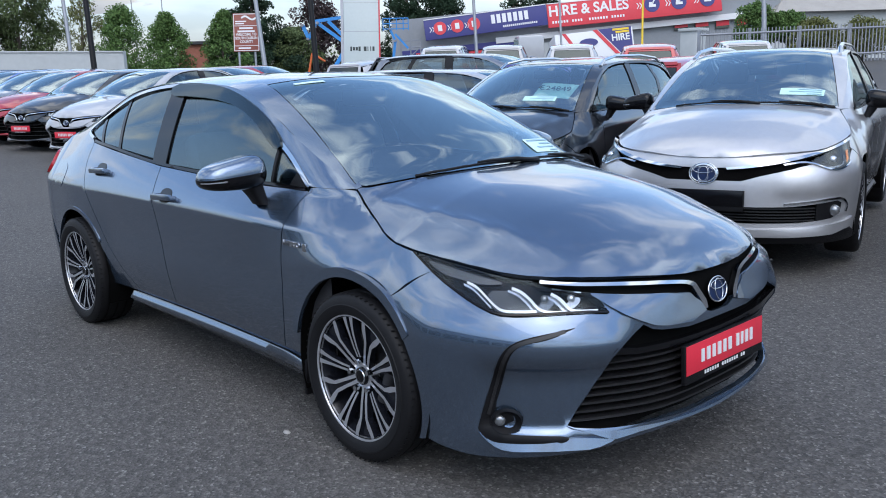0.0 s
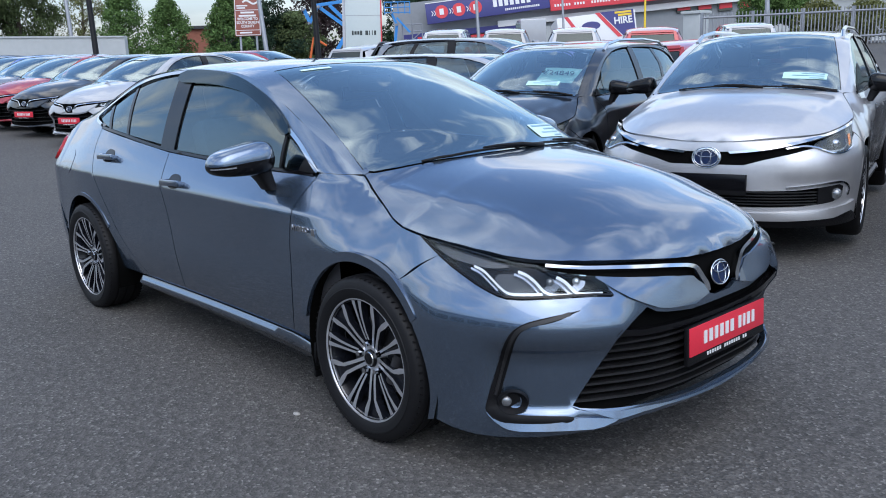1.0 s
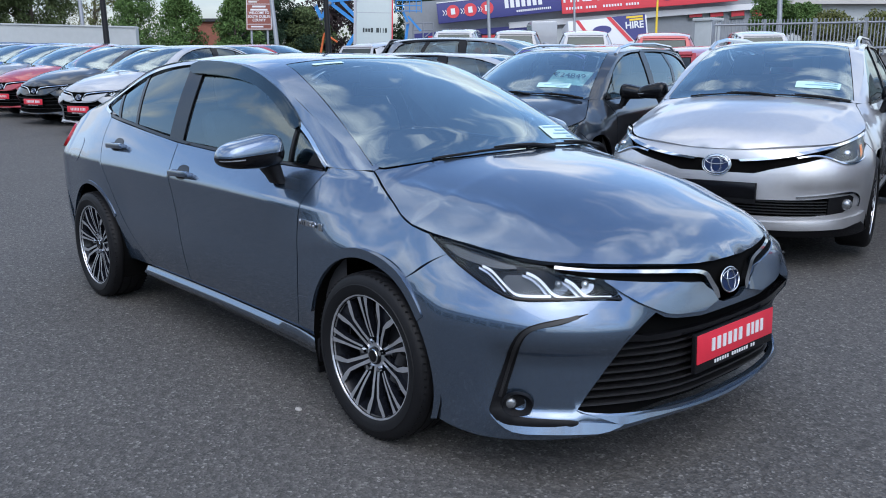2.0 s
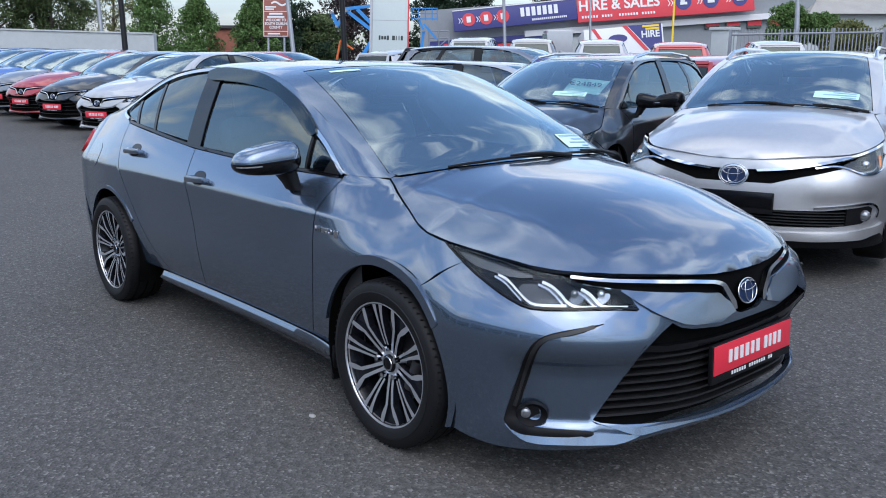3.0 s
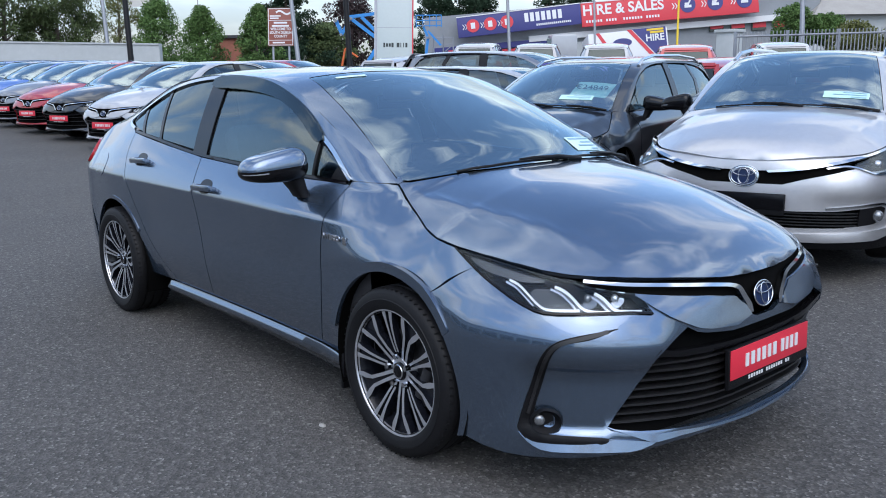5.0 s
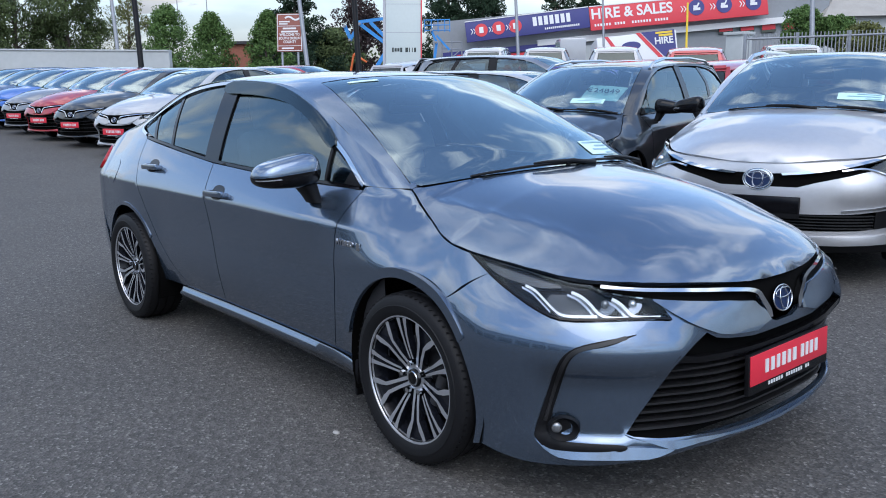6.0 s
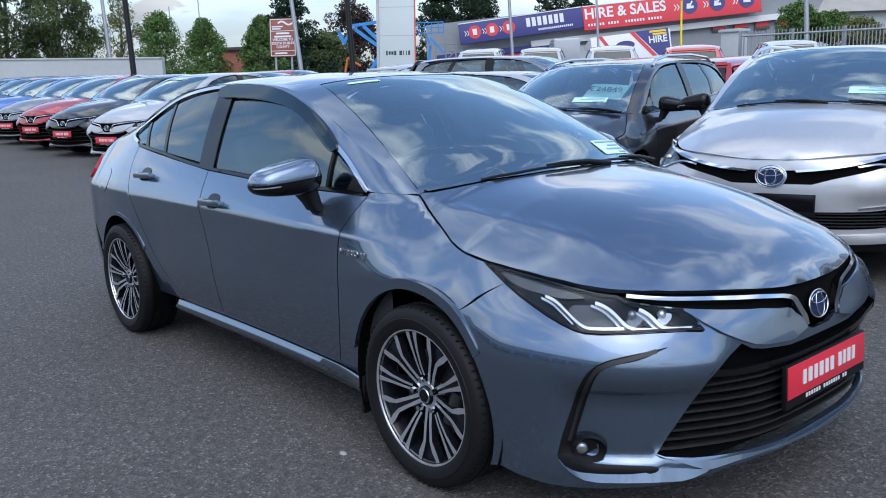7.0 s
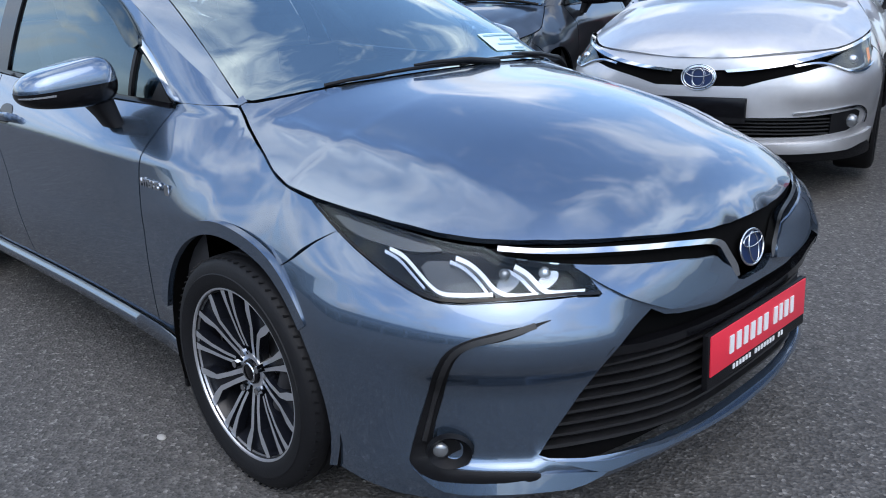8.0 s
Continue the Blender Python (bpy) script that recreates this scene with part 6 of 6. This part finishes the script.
part("cab", box((1.6, 1.9, 1.7), (-33.4, 38.2, 3.0), .12, pose(0, 0, 0, 0, 0, 50)), "white", truck)
part("windscreen", box((.06, 1.5, .75), (-33.0, 37.45, 3.25), .02, pose(0, 0, 0, 0, 0, -40)), "glass_dark", truck)
part("load_bed", box((3.6, 1.9, .8), (-35.2, 36.0, 2.5), .05, pose(0, 0, 0, 0, 0, 50)), "brick", truck)


# ---- trees ----
def leaf_cloud(centres, n, size, seed, squash=1.0, droop=0.0):
    """Small tilted leaf clumps scattered in and on lobes (x, y, z, radius)."""
    rng = np.random.default_rng(seed)
    w = np.array([c[3] ** 2 for c in centres])
    pick = rng.choice(len(centres), n, p=w / w.sum())
    d = rng.normal(size=(n, 3))
    d /= np.linalg.norm(d, axis=1)[:, None]
    r = rng.uniform(.35, 1.08, n) ** .55
    c = np.array(centres)[pick]
    p = c[:, :3] + d * (c[:, 3] * r)[:, None] * np.array([1, 1, squash])
    s = rng.uniform(.5, 1.25, n) * size
    ax = rng.normal(size=(n, 3))
    ax /= np.linalg.norm(ax, axis=1)[:, None]
    bx = np.cross(ax, rng.normal(size=(n, 3)))
    bx /= np.linalg.norm(bx, axis=1)[:, None]
    ax[:, 2] -= droop
    q = np.stack([p - ax * s[:, None], p - bx * (s * .55)[:, None], p + ax * s[:, None], p + bx * (s * .55)[:, None]], 1).reshape(-1, 3)
    return q.tolist(), [(4 * i, 4 * i + 1, 4 * i + 2, 4 * i + 3) for i in range(n)]


def tree(name, label, x, y, crown_lo, top, radius, leaf, seed, n=5000, size=.16, shape="round", droop=0.0):
    rng = np.random.default_rng(seed)
    gz = ground_z(x, y) - .1
    t = empty(name, label, "tree")
    bm = bmesh.new()
    H = top - gz
    pts = [Vector((x, y, gz)), Vector((x + rng.normal() * .1, y + rng.normal() * .1, gz + H * .35)), Vector((x + rng.normal() * .2, y + rng.normal() * .2, gz + H * .7)), Vector((x, y, gz + H * .93))]
    r = max(.10, H * .022)
    for k, (a, b) in enumerate(zip(pts, pts[1:])):
        rod_into(bm, a, b, r * (1 - .28 * k), r * (1 - .28 * (k + 1)), 8)
    part("trunk", bm, "bark", t)
    lobes = []
    for k in range(110):
        f = rng.uniform(0, 1)
        a = rng.uniform(0, 2 * math.pi)
        z = crown_lo + (top - crown_lo) * f
        if shape == "cone":
            rr = radius * (1 - f) ** .8 * rng.uniform(.35, 1.0)
            lr = radius * (.20 * (1 - f) + .07)
        elif shape == "spire":
            rr = radius * 1.12 * (1 - f) ** .6 * rng.uniform(.3, 1.0)
            lr = radius * rng.uniform(.14, .27)
        else:
            rr = radius * math.sqrt(max(1 - (2 * f - .85) ** 2 / 1.35, 0.02)) * rng.uniform(.2, .92)
            lr = radius * rng.uniform(.10, .26)
        lobes.append((x + rr * math.cos(a), y + rr * math.sin(a), z, lr))
        if k < 14:
            lb2 = bmesh.new()
            zz = max(gz + H * .25, z - rr * .6)
            rod_into(lb2, (x, y, zz), (x + rr * math.cos(a), y + rr * math.sin(a), z), r * .35, r * .1, 5)
            part("limb", lb2, "bark", t)
    v, f = leaf_cloud(lobes, n, size, seed, 1.0 if shape != "cone" else .6, droop)
    mesh_part("crown", v, f, leaf, t)
    return t


tree("birch_tree", "tall light green weeping birch beyond the wall", -53.4, 14.6, 3.0, 8.6, 2.7, "leaf_mid", 3, 22100, 0.089, "round", .5)
tree("birch_tree", "large weeping birch with hanging twigs beyond the wall", -53.2, 11.4, 2.8, 9.6, 3.0, "leaf_mid", 4, 23800, 0.089, "round", .5)
tree("birch_tree", "broad weeping birch at the wall's end", -53.0, 7.6, 2.8, 9.2, 3.0, "leaf_mid", 22, 20400, 0.089, "round", .5)
tree("birch_tree", "sparse olive birch beside the lamp column", -58.5, 20.2, 3.0, 8.0, 1.9, "leaf_olive", 5, 6120, 0.074, "round", .3)
tree("young_tree", "pointed fresh green young tree behind the wall", -47.5, 18.3, 2.2, 5.95, 1.9, "leaf_fresh", 6, 13600, 0.074, "spire")
tree("young_tree", "rounded fresh green young tree by the brick building", -38.0, 16.6, 1.6, 4.65, 1.55, "leaf_fresh", 7, 15300, 0.063, "spire")
tree("young_tree", "fresh green young tree beside the brown sign", -36.2, 18.8, 1.6, 4.8, 1.4, "leaf_fresh", 8, 13600, 0.063, "spire")
tree("cedar_tree", "dark cedar with spreading layered boughs", -44.4, 25.3, 2.2, 8.3, 2.9, "leaf_dark", 9, 20400, 0.096, "cone")
tree("copper_beech", "dark copper-leaved tree behind the blue lift", -44.3, 30.1, 2.0, 6.6, 2.4, "leaf_copper", 10, 15300, 0.089)
tree("shrub_tree", "dull green bushy tree behind the boom lift", -43.6, 27.4, 1.8, 4.6, 2.0, "leaf_mid", 11, 13600, 0.081)
tree("cypress_tree", "broad dark cypress behind the hire shop", -56.4, 47.9, 3.0, 12.8, 2.6, "leaf_dark", 12, 25500, 0.118, "spire")
tree("cypress_tree", "tall dark cypress behind the hire shop", -54.5, 50.4, 3.0, 12.0, 2.7, "leaf_dark", 13, 25500, 0.118, "spire")
tree("cypress_tree", "dark conifer top above the sign boards", -64.0, 71.3, 5.0, 13.2, 3.6, "leaf_dark", 14, 13600, 0.133, "cone")
tree("cypress_tree", "dark conifer top above the red sign board", -61.7, 74.0, 5.0, 12.4, 3.4, "leaf_dark", 15, 13600, 0.133, "cone")
tree("garden_shrub", "rounded green garden shrub by the fence", -20.0, 41.3, 3.0, 4.7, 1.4, "leaf_fresh", 16, 11900, 0.067)
tree("garden_shrub", "wide green garden shrub by the fence", -19.0, 42.6, 3.0, 4.3, 1.3, "leaf_fresh", 17, 11900, 0.067)
tree("garden_hedge", "low yellow-green hedge along the garden", -17.2, 42.0, 2.2, 3.7, 1.5, "leaf_olive", 18, 10200, 0.067)
tree("garden_hedge", "yellow-green hedge before the bungalow", -15.6, 44.2, 2.2, 3.7, 1.6, "leaf_olive", 19, 10200, 0.067)
tree("garden_tree", "dark tree behind the bungalow", -38.0, 93.0, 5.0, 13.5, 4.5, "leaf_dark", 20, 13600, 0.148)
tree("garden_tree", "dark tree at the lot's far corner", -30.0, 96.0, 5.0, 13.0, 4.5, "leaf_dark", 21, 13600, 0.148)


def wood_belt():
    """Far belt of woodland round the lot, too far to count."""
    rng = np.random.default_rng(40)
    lobes = []
    for k in range(150):
        a = radians(95 + 110 * k / 150)
        R = rng.uniform(98, 112)
        x, y = 2.3 + R * math.cos(a), -2.6 + R * math.sin(a)
        lobes.append((x, y, rng.uniform(2.2, 4.6), rng.uniform(1.6, 2.6)))
    v, f = leaf_cloud(lobes, 15000, .34, 41, .9)
    tagged(mesh_part("far_wood", v, f, "leaf_mid"), "distant belt of mixed green trees", "trees", kind="stuff")


wood_belt()
